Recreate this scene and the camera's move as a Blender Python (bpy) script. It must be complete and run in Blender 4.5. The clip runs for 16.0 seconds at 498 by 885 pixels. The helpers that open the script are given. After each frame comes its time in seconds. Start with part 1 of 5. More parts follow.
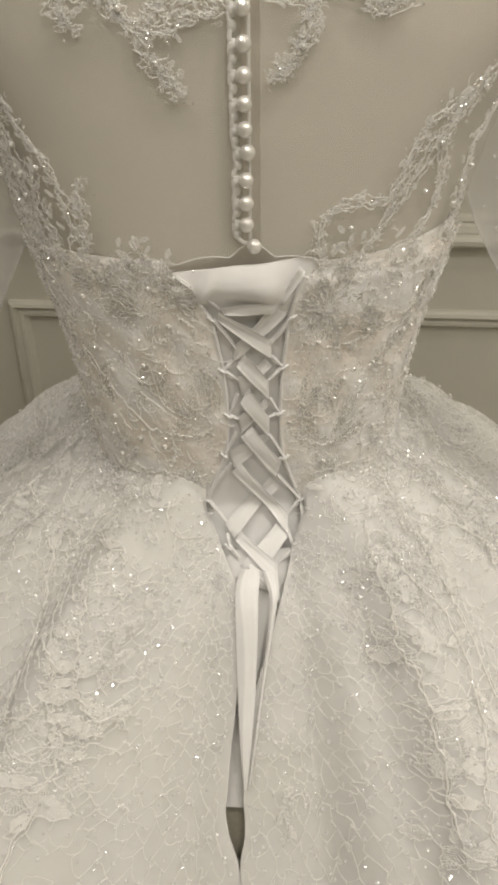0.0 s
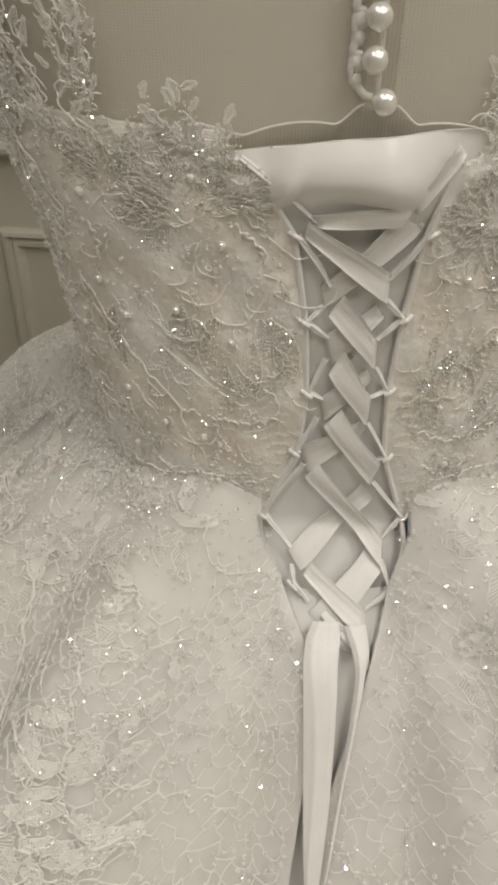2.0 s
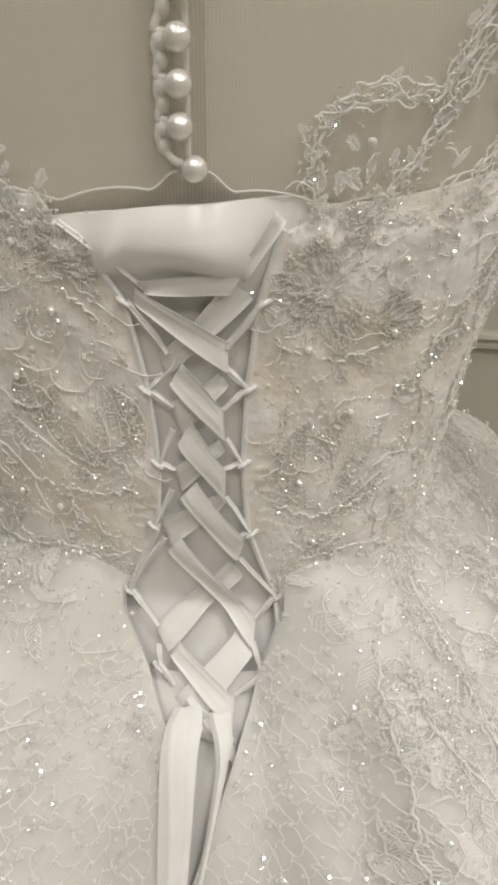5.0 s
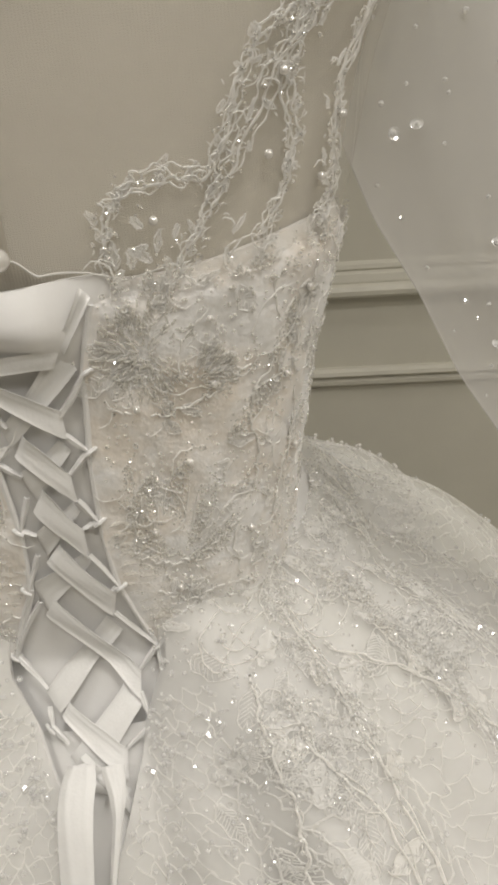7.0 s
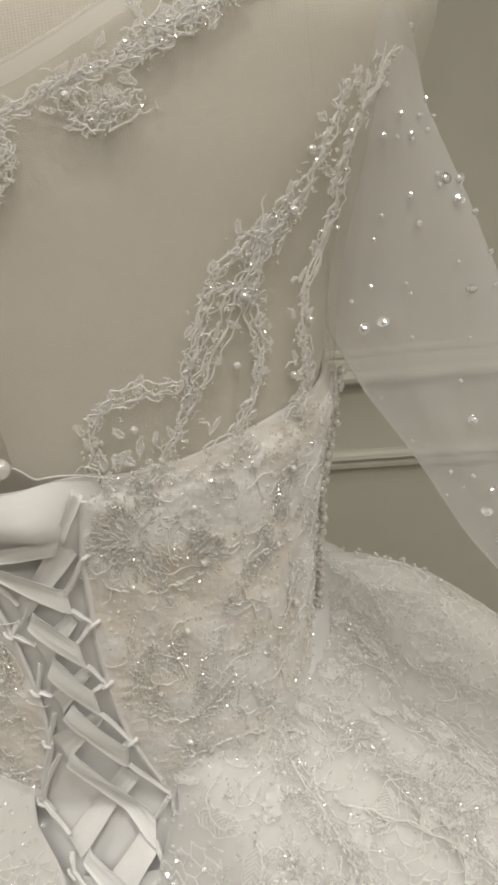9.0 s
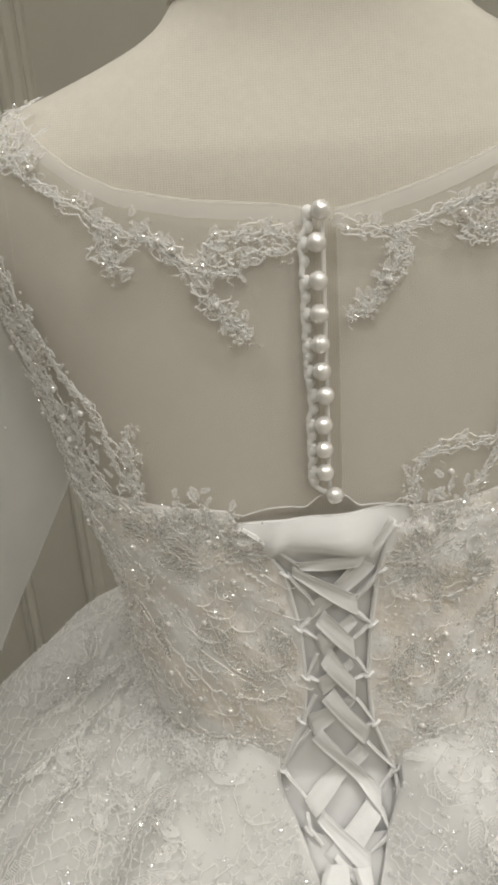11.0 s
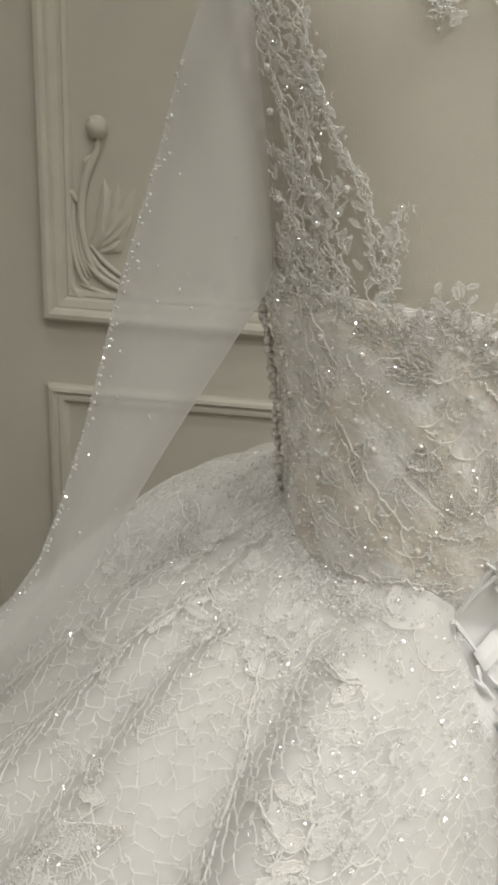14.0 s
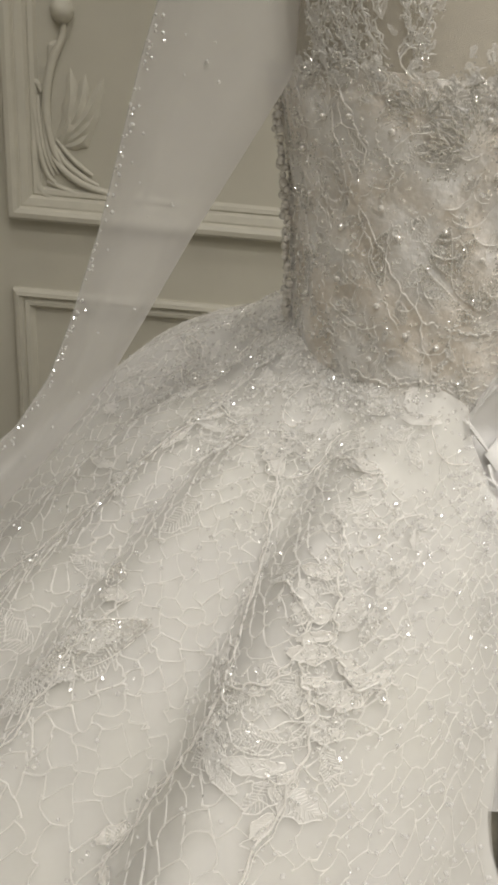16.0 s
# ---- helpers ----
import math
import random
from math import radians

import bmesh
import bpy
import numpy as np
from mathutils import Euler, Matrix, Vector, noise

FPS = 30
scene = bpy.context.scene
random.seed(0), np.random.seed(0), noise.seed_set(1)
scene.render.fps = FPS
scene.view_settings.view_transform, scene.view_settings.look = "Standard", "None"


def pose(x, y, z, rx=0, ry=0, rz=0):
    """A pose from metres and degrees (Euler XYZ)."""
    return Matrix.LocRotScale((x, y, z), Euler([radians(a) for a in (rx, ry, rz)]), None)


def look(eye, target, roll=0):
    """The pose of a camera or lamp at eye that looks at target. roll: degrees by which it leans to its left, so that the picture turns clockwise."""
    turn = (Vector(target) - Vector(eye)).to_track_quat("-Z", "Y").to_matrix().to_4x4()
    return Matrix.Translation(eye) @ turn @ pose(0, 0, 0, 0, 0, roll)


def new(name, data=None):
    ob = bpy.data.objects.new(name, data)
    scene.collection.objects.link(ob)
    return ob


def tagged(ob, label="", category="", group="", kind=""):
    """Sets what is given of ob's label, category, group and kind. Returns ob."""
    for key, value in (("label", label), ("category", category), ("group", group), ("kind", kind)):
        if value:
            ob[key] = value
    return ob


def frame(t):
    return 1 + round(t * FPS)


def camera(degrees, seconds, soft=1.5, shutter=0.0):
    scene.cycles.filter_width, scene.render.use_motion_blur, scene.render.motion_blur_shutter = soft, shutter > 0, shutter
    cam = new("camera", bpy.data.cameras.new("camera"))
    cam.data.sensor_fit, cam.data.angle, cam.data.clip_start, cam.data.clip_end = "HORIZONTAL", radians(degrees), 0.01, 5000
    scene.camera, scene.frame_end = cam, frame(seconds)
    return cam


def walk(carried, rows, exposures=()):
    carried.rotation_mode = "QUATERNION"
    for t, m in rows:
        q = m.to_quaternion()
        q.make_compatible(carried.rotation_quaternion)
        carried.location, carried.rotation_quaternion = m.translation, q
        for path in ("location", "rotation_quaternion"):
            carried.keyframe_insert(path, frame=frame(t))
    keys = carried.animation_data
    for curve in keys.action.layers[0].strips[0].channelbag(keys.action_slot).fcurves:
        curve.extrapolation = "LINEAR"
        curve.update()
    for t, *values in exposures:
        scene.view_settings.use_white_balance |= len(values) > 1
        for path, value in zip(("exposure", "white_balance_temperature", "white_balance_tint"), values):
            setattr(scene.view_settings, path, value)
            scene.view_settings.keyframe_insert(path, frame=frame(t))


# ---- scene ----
cam = camera(35.8, 16.0, soft=3.4)
PATH = [
    (0, (0.038, -0.416, 1.376), (-0.13, 1.286, 0.34), -0.7),
    (0.5, (0.011, -0.376, 1.367), (-0.16, 1.316, 0.314), -0.6),
    (1, (-0.006, -0.334, 1.345), (-0.165, 1.333, 0.25), -0.1),
    (1.5, (-0.011, -0.296, 1.324), (-0.16, 1.349, 0.197), 0.6),
    (2, (-0.013, -0.258, 1.3), (-0.179, 1.367, 0.146), 0.8),
    (2.5, (-0.021, -0.239, 1.276), (-0.196, 1.376, 0.109), 1.0),
    (3, (-0.021, -0.225, 1.27), (-0.193, 1.409, 0.13), 1.4),
    (3.5, (-0.018, -0.223, 1.272), (-0.191, 1.438, 0.171), 1.9),
    (4, (-0.012, -0.228, 1.279), (-0.2, 1.459, 0.222), 2.0),
    (4.5, (0.005, -0.236, 1.294), (-0.206, 1.469, 0.27), 1.9),
    (5, (0.051, -0.239, 1.294), (-0.175, 1.479, 0.295), 1.2),
    (5.2, (0.067, -0.239, 1.289), (-0.193, 1.478, 0.297), 0.0),
    (7.3, (0.11, -0.255, 1.308), (-0.021, 1.543, 0.441), -4.7),
    (7.5, (0.119, -0.246, 1.318), (-0.058, 1.532, 0.421), -5.2),
    (8, (0.141, -0.234, 1.324), (-0.126, 1.568, 0.499), -7.0),
    (8.2, (0.16, -0.23, 1.324), (-0.239, 1.573, 0.556), -8.8),
    (10.3, (0.071, -0.303, 1.404), (-0.23, 1.538, 0.685), -6.4),
    (10.5, (0.051, -0.31, 1.404), (-0.215, 1.533, 0.674), -5.3),
    (11, (0.019, -0.321, 1.407), (-0.301, 1.506, 0.657), -4.0),
    (11.5, (0.0, -0.324, 1.409), (-0.31, 1.501, 0.652), -2.6),
    (12, (-0.025, -0.334, 1.404), (-0.284, 1.5, 0.65), -0.7),
    (12.5, (-0.05, -0.343, 1.385), (-0.291, 1.49, 0.621), 0.1),
    (13, (-0.076, -0.349, 1.365), (-0.314, 1.476, 0.582), 0.8),
    (13.5, (-0.107, -0.349, 1.337), (-0.284, 1.486, 0.56), 2.5),
    (14, (-0.136, -0.345, 1.316), (-0.22, 1.492, 0.53), 4.0),
    (14.5, (-0.148, -0.344, 1.296), (-0.175, 1.484, 0.485), 4.8),
    (15, (-0.165, -0.346, 1.276), (-0.095, 1.481, 0.467), 6.0),
    (15.5, (-0.175, -0.36, 1.259), (-0.09, 1.459, 0.43), 6.1),
    (16, (-0.166, -0.381, 1.241), (-0.114, 1.406, 0.346), 5.5),
]
walk(cam, [(t, look(eye, target, roll)) for t, eye, target, roll in PATH],
     exposures=[(0.0, -0.15, 6650, 10), (1.5, -0.29, 6620, 10), (2.6, -0.33, 6600, 10), (3.0, -0.27, 6560, 10), (4.0, -0.17, 6500, 10), (4.6, -0.16, 6460, 10), (5.0, -0.15, 6440, 10), (7.3, -0.20, 6420, 10), (8.2, -0.20, 6420, 10), (10.5, -0.19, 6280, 9), (11.2, -0.12, 6240, 9), (12.2, 0.08, 6180, 8), (13.5, 0.10, 6150, 8), (14.5, 0.0, 6300, 9), (16.0, 0.0, 6420, 10)])

# ---- light ----
world = bpy.data.worlds.new("world")
world.use_nodes = True
world.node_tree.nodes["Background"].inputs[0].default_value = (0.75, 0.72, 0.66, 1)
world.node_tree.nodes["Background"].inputs[1].default_value = 0.15
scene.world = world
LAMPS = [(-0.45, -1.3), (0.5, -1.3), (1.45, -1.3), (-0.45, -0.5), (0.5, -0.5), (1.45, -0.5), (-0.45, 0.3), (1.45, 0.3)]
CEIL = 2.60
for lx, ly in LAMPS:
    lamp = bpy.data.lights.new("downlight_lamp", "AREA")
    lamp.shape, lamp.size, lamp.energy, lamp.color = "DISK", 0.30, (2.9 if lx < 0 else 5.3) * (1.22 if ly < -1 else 0.66 if ly > 0 else 1.0), (1.0, 0.955, 0.895)
    lamp.spread = radians(130)
    new("downlight_lamp", lamp).matrix_world = pose(lx, ly, CEIL - 0.012, 0, 0, 0)


# ---- materials ----
def material(name, base, rough=0.6, metal=0.0, vary=0.08, grain=60.0, bump=0.0, bump_scale=400.0, sheen=0.0, coat=0.0, stains=5.0, sub=0.0, see=0.0, net=0.0, spec=0.5, back=0.0, weave=0.0, other=None, patch=20.0):
    """A node material: colour that varies at two scales, relief; see: how much is seen through; net: size of its mesh in metres; back: light let through."""
    m = bpy.data.materials.new(name)
    m.use_nodes = True
    t = m.node_tree
    n, link = t.nodes, t.links.new
    out, p = n["Material Output"], n["Principled BSDF"]
    p.inputs["Roughness"].default_value, p.inputs["Metallic"].default_value = rough, metal
    p.inputs["Sheen Weight"].default_value, p.inputs["Coat Weight"].default_value = sheen, coat
    p.inputs["Specular IOR Level"].default_value = spec
    if sub:
        p.inputs["Subsurface Weight"].default_value = sub
        p.inputs["Subsurface Scale"].default_value = 0.003
    at = n.new("ShaderNodeTexCoord")
    fine, wide = n.new("ShaderNodeTexNoise"), n.new("ShaderNodeTexNoise")
    fine.inputs["Scale"].default_value, wide.inputs["Scale"].default_value = grain, stains
    fine.inputs["Detail"].default_value = 5
    wide.inputs["Detail"].default_value = 3
    both = n.new("ShaderNodeMath")
    both.operation = "ADD"
    for k, tex in enumerate((fine, wide)):
        link(at.outputs["Object"], tex.inputs["Vector"])
        link(tex.outputs["Fac"], both.inputs[k])
    ramp = n.new("ShaderNodeMapRange")
    ramp.inputs[1].default_value, ramp.inputs[2].default_value = 0.6, 1.4
    ramp.inputs[3].default_value, ramp.inputs[4].default_value = 1 - vary, 1 + vary
    link(both.outputs[0], ramp.inputs[0])
    tint = n.new("ShaderNodeMix")
    tint.data_type, tint.blend_type = "RGBA", "MULTIPLY"
    tint.inputs[0].default_value = 1.0
    tint.inputs[6].default_value = (*base, 1)
    if other:
        spots, edge, two = n.new("ShaderNodeTexNoise"), n.new("ShaderNodeMapRange"), n.new("ShaderNodeMix")
        spots.inputs["Scale"].default_value, spots.inputs["Detail"].default_value, spots.inputs["Roughness"].default_value = patch, 6, 0.65
        edge.inputs[1].default_value, edge.inputs[2].default_value = 0.43, 0.62
        two.data_type = "RGBA"
        two.inputs[6].default_value, two.inputs[7].default_value = (*base, 1), (*other, 1)
        link(at.outputs["Object"], spots.inputs["Vector"])
        link(spots.outputs["Fac"], edge.inputs[0])
        link(edge.outputs[0], two.inputs[0])
        link(two.outputs[2], tint.inputs[6])
    link(ramp.outputs[0], tint.inputs[7])
    link(tint.outputs[2], p.inputs["Base Color"])
    last = p
    if bump:
        relief, b = n.new("ShaderNodeTexNoise"), n.new("ShaderNodeBump")
        relief.inputs["Scale"].default_value, relief.inputs["Detail"].default_value = bump_scale, 4
        b.inputs["Strength"].default_value, b.inputs["Distance"].default_value = bump, 0.002
        link(at.outputs["Object"], relief.inputs["Vector"])
        link(relief.outputs["Fac"], b.inputs["Height"])
        if weave:
            both_ways = n.new("ShaderNodeMath")
            both_ways.operation = "ADD"
            for k, (axis, size) in enumerate((("Z", weave), ("X", weave * 1.3))):
                rows = n.new("ShaderNodeTexWave")
                rows.bands_direction = axis
                rows.inputs["Scale"].default_value = 0.314 / size
                rows.inputs["Distortion"].default_value, rows.inputs["Detail"].default_value, rows.inputs["Detail Scale"].default_value = 2.5, 2, 3
                link(at.outputs["Object"], rows.inputs["Vector"])
                link(rows.outputs["Fac"], both_ways.inputs[k])
            link(both_ways.outputs[0], b.inputs["Height"])
        link(b.outputs["Normal"], p.inputs["Normal"])
    if back:
        thin, mix = n.new("ShaderNodeBsdfTranslucent"), n.new("ShaderNodeMixShader")
        link(tint.outputs[2], thin.inputs["Color"])
        mix.inputs[0].default_value = back
        link(p.outputs[0], mix.inputs[1])
        link(thin.outputs[0], mix.inputs[2])
        last = mix
    if see:
        clear, mix = n.new("ShaderNodeBsdfTransparent"), n.new("ShaderNodeMixShader")
        mix.inputs[0].default_value = 1 - see
        if net:
            cell = n.new("ShaderNodeTexVoronoi")
            cell.feature = "DISTANCE_TO_EDGE"
            cell.inputs["Scale"].default_value = 1 / net
            cell.inputs["Randomness"].default_value = 0.25
            thread = n.new("ShaderNodeMapRange")
            thread.inputs[1].default_value, thread.inputs[2].default_value = 0.05, 0.22
            thread.inputs[3].default_value, thread.inputs[4].default_value = min(1.0, 1.3 * (1 - see) + 0.05), max(0.0, 1 - see - 0.10)
            link(at.outputs["Object"], cell.inputs["Vector"])
            link(cell.outputs["Distance"], thread.inputs[0])
            link(thread.outputs[0], mix.inputs[0])
        link(clear.outputs[0], mix.inputs[1])
        link(last.outputs[0], mix.inputs[2])
        last = mix
    if last is not p:
        link(last.outputs[0], out.inputs["Surface"])
    return m


WALL = material("wall_paint", (0.545, 0.525, 0.45), 0.55, vary=0.05, grain=14, bump=0.08, bump_scale=120, stains=1.6)
PLASTER = material("moulding_paint", (0.565, 0.545, 0.47), 0.5, vary=0.06, grain=30, bump=0.12, bump_scale=160)
FLOOR = material("floor_tile", (0.42, 0.39, 0.34), 0.35, vary=0.10, grain=30, stains=3)
CEILING = material("ceiling_paint", (0.78, 0.77, 0.74), 0.8, vary=0.03)
LINEN = material("linen", (0.56, 0.52, 0.445), 0.9, vary=0.05, grain=240, bump=0.14, bump_scale=900, sheen=0.2, stains=9, weave=0.0009)
SATIN = material("satin", (0.80, 0.79, 0.775), 0.26, vary=0.03, grain=40, bump=0.04, bump_scale=300, sheen=0.2)
RIBBON = material("satin_ribbon", (0.765, 0.757, 0.74), 0.36, vary=0.04, grain=120, bump=0.10, bump_scale=900, sheen=0.2)
LINING = material("skirt_lining", (0.665, 0.655, 0.635), 0.6, vary=0.05, grain=25, bump=0.15, bump_scale=60, sheen=0.3)
BODICE = material("lace_net", (0.81, 0.80, 0.785), 0.55, vary=0.09, grain=160, bump=0.5, bump_scale=210, sheen=0.3, stains=22, other=(0.745, 0.69, 0.62), patch=26.0)
TULLE = material("tulle", (0.89, 0.865, 0.80), 0.8, vary=0.04, grain=50, see=0.74, back=0.2)
OVERLAY = material("skirt_tulle", (0.92, 0.91, 0.89), 0.7, vary=0.05, grain=60, see=0.62, back=0.40, other=(0.91, 0.90, 0.845), patch=7.0)
SLEEVE = material("sleeve_tulle", (0.88, 0.87, 0.86), 0.8, vary=0.04, grain=40, see=0.60, back=0.45)
THREAD = material("lace_thread", (0.96, 0.95, 0.925), 0.5, vary=0.06, grain=500, sheen=0.5, see=0.36, back=0.30)
SILK = material("silk_cord", (0.94, 0.925, 0.89), 0.4, vary=0.06, grain=700, bump=0.2, bump_scale=2500, sheen=0.4, see=0.12, back=0.25)
WEB = material("web_thread", (0.94, 0.93, 0.905), 0.55, vary=0.06, grain=300, see=0.45, back=0.35)
PEARL = material("pearl", (0.82, 0.80, 0.765), 0.12, metal=0.40, vary=0.10, grain=700, bump=0.12, bump_scale=520, coat=1.0, spec=0.8)
BEAD = material("seed_bead", (0.95, 0.93, 0.88), 0.07, metal=0.40, vary=0.10, grain=200, coat=0.5, spec=1.0, see=0.50)
SEQUIN = material("sequin", (0.93, 0.92, 0.89), 0.10, metal=0.25, vary=0.06, grain=300, coat=1.0, spec=0.9, see=0.55)
CRYSTAL = material("crystal", (0.96, 0.96, 0.95), 0.08, metal=0.35, vary=0.05, grain=400, spec=0.9, see=0.66)
GEM = material("sleeve_gem", (0.93, 0.93, 0.92), 0.07, metal=0.55, vary=0.08, grain=400, coat=1.0, spec=0.9)
# dark colour that stands for the shade inside the skirt's slit
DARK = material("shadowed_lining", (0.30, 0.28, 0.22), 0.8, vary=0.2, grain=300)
GLOW = bpy.data.materials.new("lamp_glass")
GLOW.use_nodes = True
GLOW.node_tree.nodes["Principled BSDF"].inputs["Emission Color"].default_value = (1, 0.93, 0.82, 1)
GLOW.node_tree.nodes["Principled BSDF"].inputs["Emission Strength"].default_value = 6.0


# ---- building blocks ----
def mesh_of(name, verts, faces, mat, smooth=True):
    me = bpy.data.meshes.new(name)
    me.from_pydata(np.asarray(verts, float).tolist(), [], faces)
    me.materials.append(mat)
    if smooth:
        me.polygons.foreach_set("use_smooth", [True] * len(me.polygons))
        me.update()
        me.set_sharp_from_angle(angle=radians(50))
    me.update()
    return me


def part(name, made, mat, parent, label="", kind="", smooth=True):
    """Links (verts, faces) as one mesh object under its thing."""
    ob = new(name, mesh_of(name, made[0], made[1], mat, smooth))
    ob.parent = parent
    return tagged(ob, label=label, kind=kind)


def thing(name, label, category, m=None, kind=""):
    ob = new(name)
    ob.empty_display_size = 0.05
    if m is not None:
        ob.matrix_world = m
    return tagged(ob, label=label, category=category, kind=kind)


def join(*makes):
    verts, faces, k = [], [], 0
    for v, f in makes:
        verts.append(np.asarray(v, float).reshape(-1, 3))
        faces.extend([tuple([i + k for i in q]) for q in f])
        k += len(v)
    return np.concatenate(verts), faces


def grid(points, close=False):
    """Quads over an array of points, rows by columns; close: the columns meet round."""
    rows, cols = points.shape[:2]
    faces = []
    for i in range(rows - 1):
        for j in range(cols - (0 if close else 1)):
            k = (j + 1) % cols
            faces.append((i * cols + j, i * cols + k, (i + 1) * cols + k, (i + 1) * cols + j))
    return np.asarray(points, float).reshape(-1, 3), faces


def slab(front, rear):
    """A closed sheet between two equal arrays of points."""
    rows, cols = front.shape[:2]
    v1, f1 = grid(front)
    v2, f2 = grid(rear)
    k = len(v1)
    faces = f1 + [tuple(i + k for i in reversed(q)) for q in f2]
    rim = [(0, j) for j in range(cols)] + [(i, cols - 1) for i in range(1, rows)] + [(rows - 1, j) for j in range(cols - 2, -1, -1)] + [(i, 0) for i in range(rows - 2, 0, -1)]
    for p, q in zip(rim, rim[1:] + rim[:1]):
        a, b = p[0] * cols + p[1], q[0] * cols + q[1]
        faces.append((b, a, a + k, b + k))
    return np.concatenate([v1, v2]), faces


def box(x0, x1, y0, y1, z0, z1):
    v = [(x, y, z) for x in (x0, x1) for y in (y0, y1) for z in (z0, z1)]
    return v, [(0, 1, 3, 2), (4, 6, 7, 5), (0, 4, 5, 1), (2, 3, 7, 6), (0, 2, 6, 4), (1, 5, 7, 3)]


_TURNS = {}


def tube(line, radius, sides=5, ends=True):
    """A round cord along a line of points; radius: one number or one for each point."""
    line = np.asarray(line, float)
    count = len(line)
    rad = np.broadcast_to(np.asarray(radius, float), (count,))
    way = np.empty_like(line)
    way[1:-1], way[0], way[-1] = line[2:] - line[:-2], line[1] - line[0], line[-1] - line[-2]
    way /= np.sqrt(np.maximum((way * way).sum(1, keepdims=True), 1e-18))
    ref = np.where(np.abs(way[:, 1:2]) < 0.8, np.array([[0.0, 1.0, 0.0]]), np.array([[0.0, 0.0, 1.0]]))
    a = np.cross(way, ref)
    a /= np.sqrt(np.maximum((a * a).sum(1, keepdims=True), 1e-18))
    b = np.cross(way, a)
    if (count, sides, ends) not in _TURNS:
        f = grid(np.zeros((count, sides, 3)), close=True)[1]
        if ends:
            f += [tuple(range(sides - 1, -1, -1)), tuple((count - 1) * sides + i for i in range(sides))]
        _TURNS[count, sides, ends] = f
    turn = np.arange(sides) * 2 * math.pi / sides
    pts = line[:, None] + rad[:, None, None] * (np.cos(turn)[None, :, None] * a[:, None] + np.sin(turn)[None, :, None] * b[:, None])
    return pts.reshape(-1, 3), _TURNS[count, sides, ends]


def spline(points, count):
    """A smooth line through some points."""
    p = np.asarray(points, float)
    q = np.vstack([2 * p[0] - p[1], p, 2 * p[-1] - p[-2]])
    t = np.linspace(0, len(p) - 1, count)
    i = np.minimum(t.astype(int), len(p) - 2)
    f = (t - i)[:, None]
    a, b, c, d = q[i], q[i + 1], q[i + 2], q[i + 3]
    return 0.5 * (2 * b + (c - a) * f + (2 * a - 5 * b + 4 * c - d) * f * f + (3 * b - a - 3 * c + d) * f ** 3)


_BALLS = {}


def ball(centre, r, n=8, m=5, squash=1.0, spin=None):
    """A round bead; spin: random numbers that turn it."""
    if (n, m) not in _BALLS:
        v = [(0, 0, 1), (0, 0, -1)]
        for i in range(1, m):
            a = math.pi * i / m
            for j in range(n):
                b = 2 * math.pi * j / n
                v.append((math.sin(a) * math.cos(b), math.sin(a) * math.sin(b), math.cos(a)))
        f = [(0, 2 + j, 2 + (j + 1) % n) for j in range(n)]
        for i in range(m - 2):
            for j in range(n):
                k = 2 + i * n
                f.append((k + j, k + n + j, k + n + (j + 1) % n, k + (j + 1) % n))
        k = 2 + (m - 2) * n
        f += [(1, k + (j + 1) % n, k + j) for j in range(n)]
        _BALLS[n, m] = np.array(v, float), f
    v, f = _BALLS[n, m]
    if spin is not None:
        v = v @ np.linalg.qr(spin.normal(0, 1, (3, 3)))[0]
    return np.asarray(centre, float) + v * (r, r, r * squash), f


def disc(centre, normal, r, rng, n=8, hole=0.3, thick=0.0002):
    """A sequin: a small cupped disc with a hole, tilted a little at random."""
    nn = np.asarray(normal, float) + rng.normal(0, 0.42, 3)
    nn /= np.linalg.norm(nn)
    a = np.cross(nn, (0.3, 0.2, 0.9))
    a /= np.linalg.norm(a)
    b = np.cross(nn, a)
    c = np.asarray(centre, float)
    turn = np.arange(n) * 2 * math.pi / n
    ring = lambda q, h: c + q * (np.cos(turn)[:, None] * a + np.sin(turn)[:, None] * b) + nn * h  # noqa: E731
    pts = np.stack([ring(r * hole, 0), ring(r * 0.75, 0.0001), ring(r, 0.0006), ring(r, 0.0006 - thick)])
    return grid(pts, close=True)


# ---- shapes that the dress follows (local frame of the dress form, centre back at the origin) ----
YAW = 6.0
NSE = 3.0
RINGS = np.array([
    # z, half width, depth, back line
    (0.90, 0.120, 0.110, 0.010), (1.02, 0.108, 0.098, 0.020), (1.07, 0.106, 0.095, 0.021), (1.11, 0.109, 0.095, 0.018),
    (1.18, 0.119, 0.097, 0.012), (1.24, 0.134, 0.098, 0.005), (1.30, 0.149, 0.100, 0.002),
    (1.35, 0.171, 0.098, 0.001), (1.385, 0.184, 0.090, 0.004), (1.402, 0.183, 0.082, 0.009),
    (1.414, 0.169, 0.072, 0.016), (1.426, 0.140, 0.063, 0.023), (1.438, 0.108, 0.056, 0.030),
    (1.448, 0.084, 0.053, 0.034), (1.456, 0.072, 0.052, 0.036), (1.466, 0.066, 0.051, 0.037), (1.52, 0.063, 0.050, 0.039)])
_phi = np.linspace(0, math.pi, 721)
_X = np.abs(np.sin(_phi)) ** (2 / NSE)
_Y = 1 - np.sign(np.cos(_phi)) * np.abs(np.cos(_phi)) ** (2 / NSE)
_arc = np.concatenate([[0], np.cumsum(np.hypot(np.diff(_X * 0.13), np.diff(_Y * 0.097)))])
ARC = float(_arc[-1])
_zz = np.linspace(0.9, 1.52, 311)
_tab = []
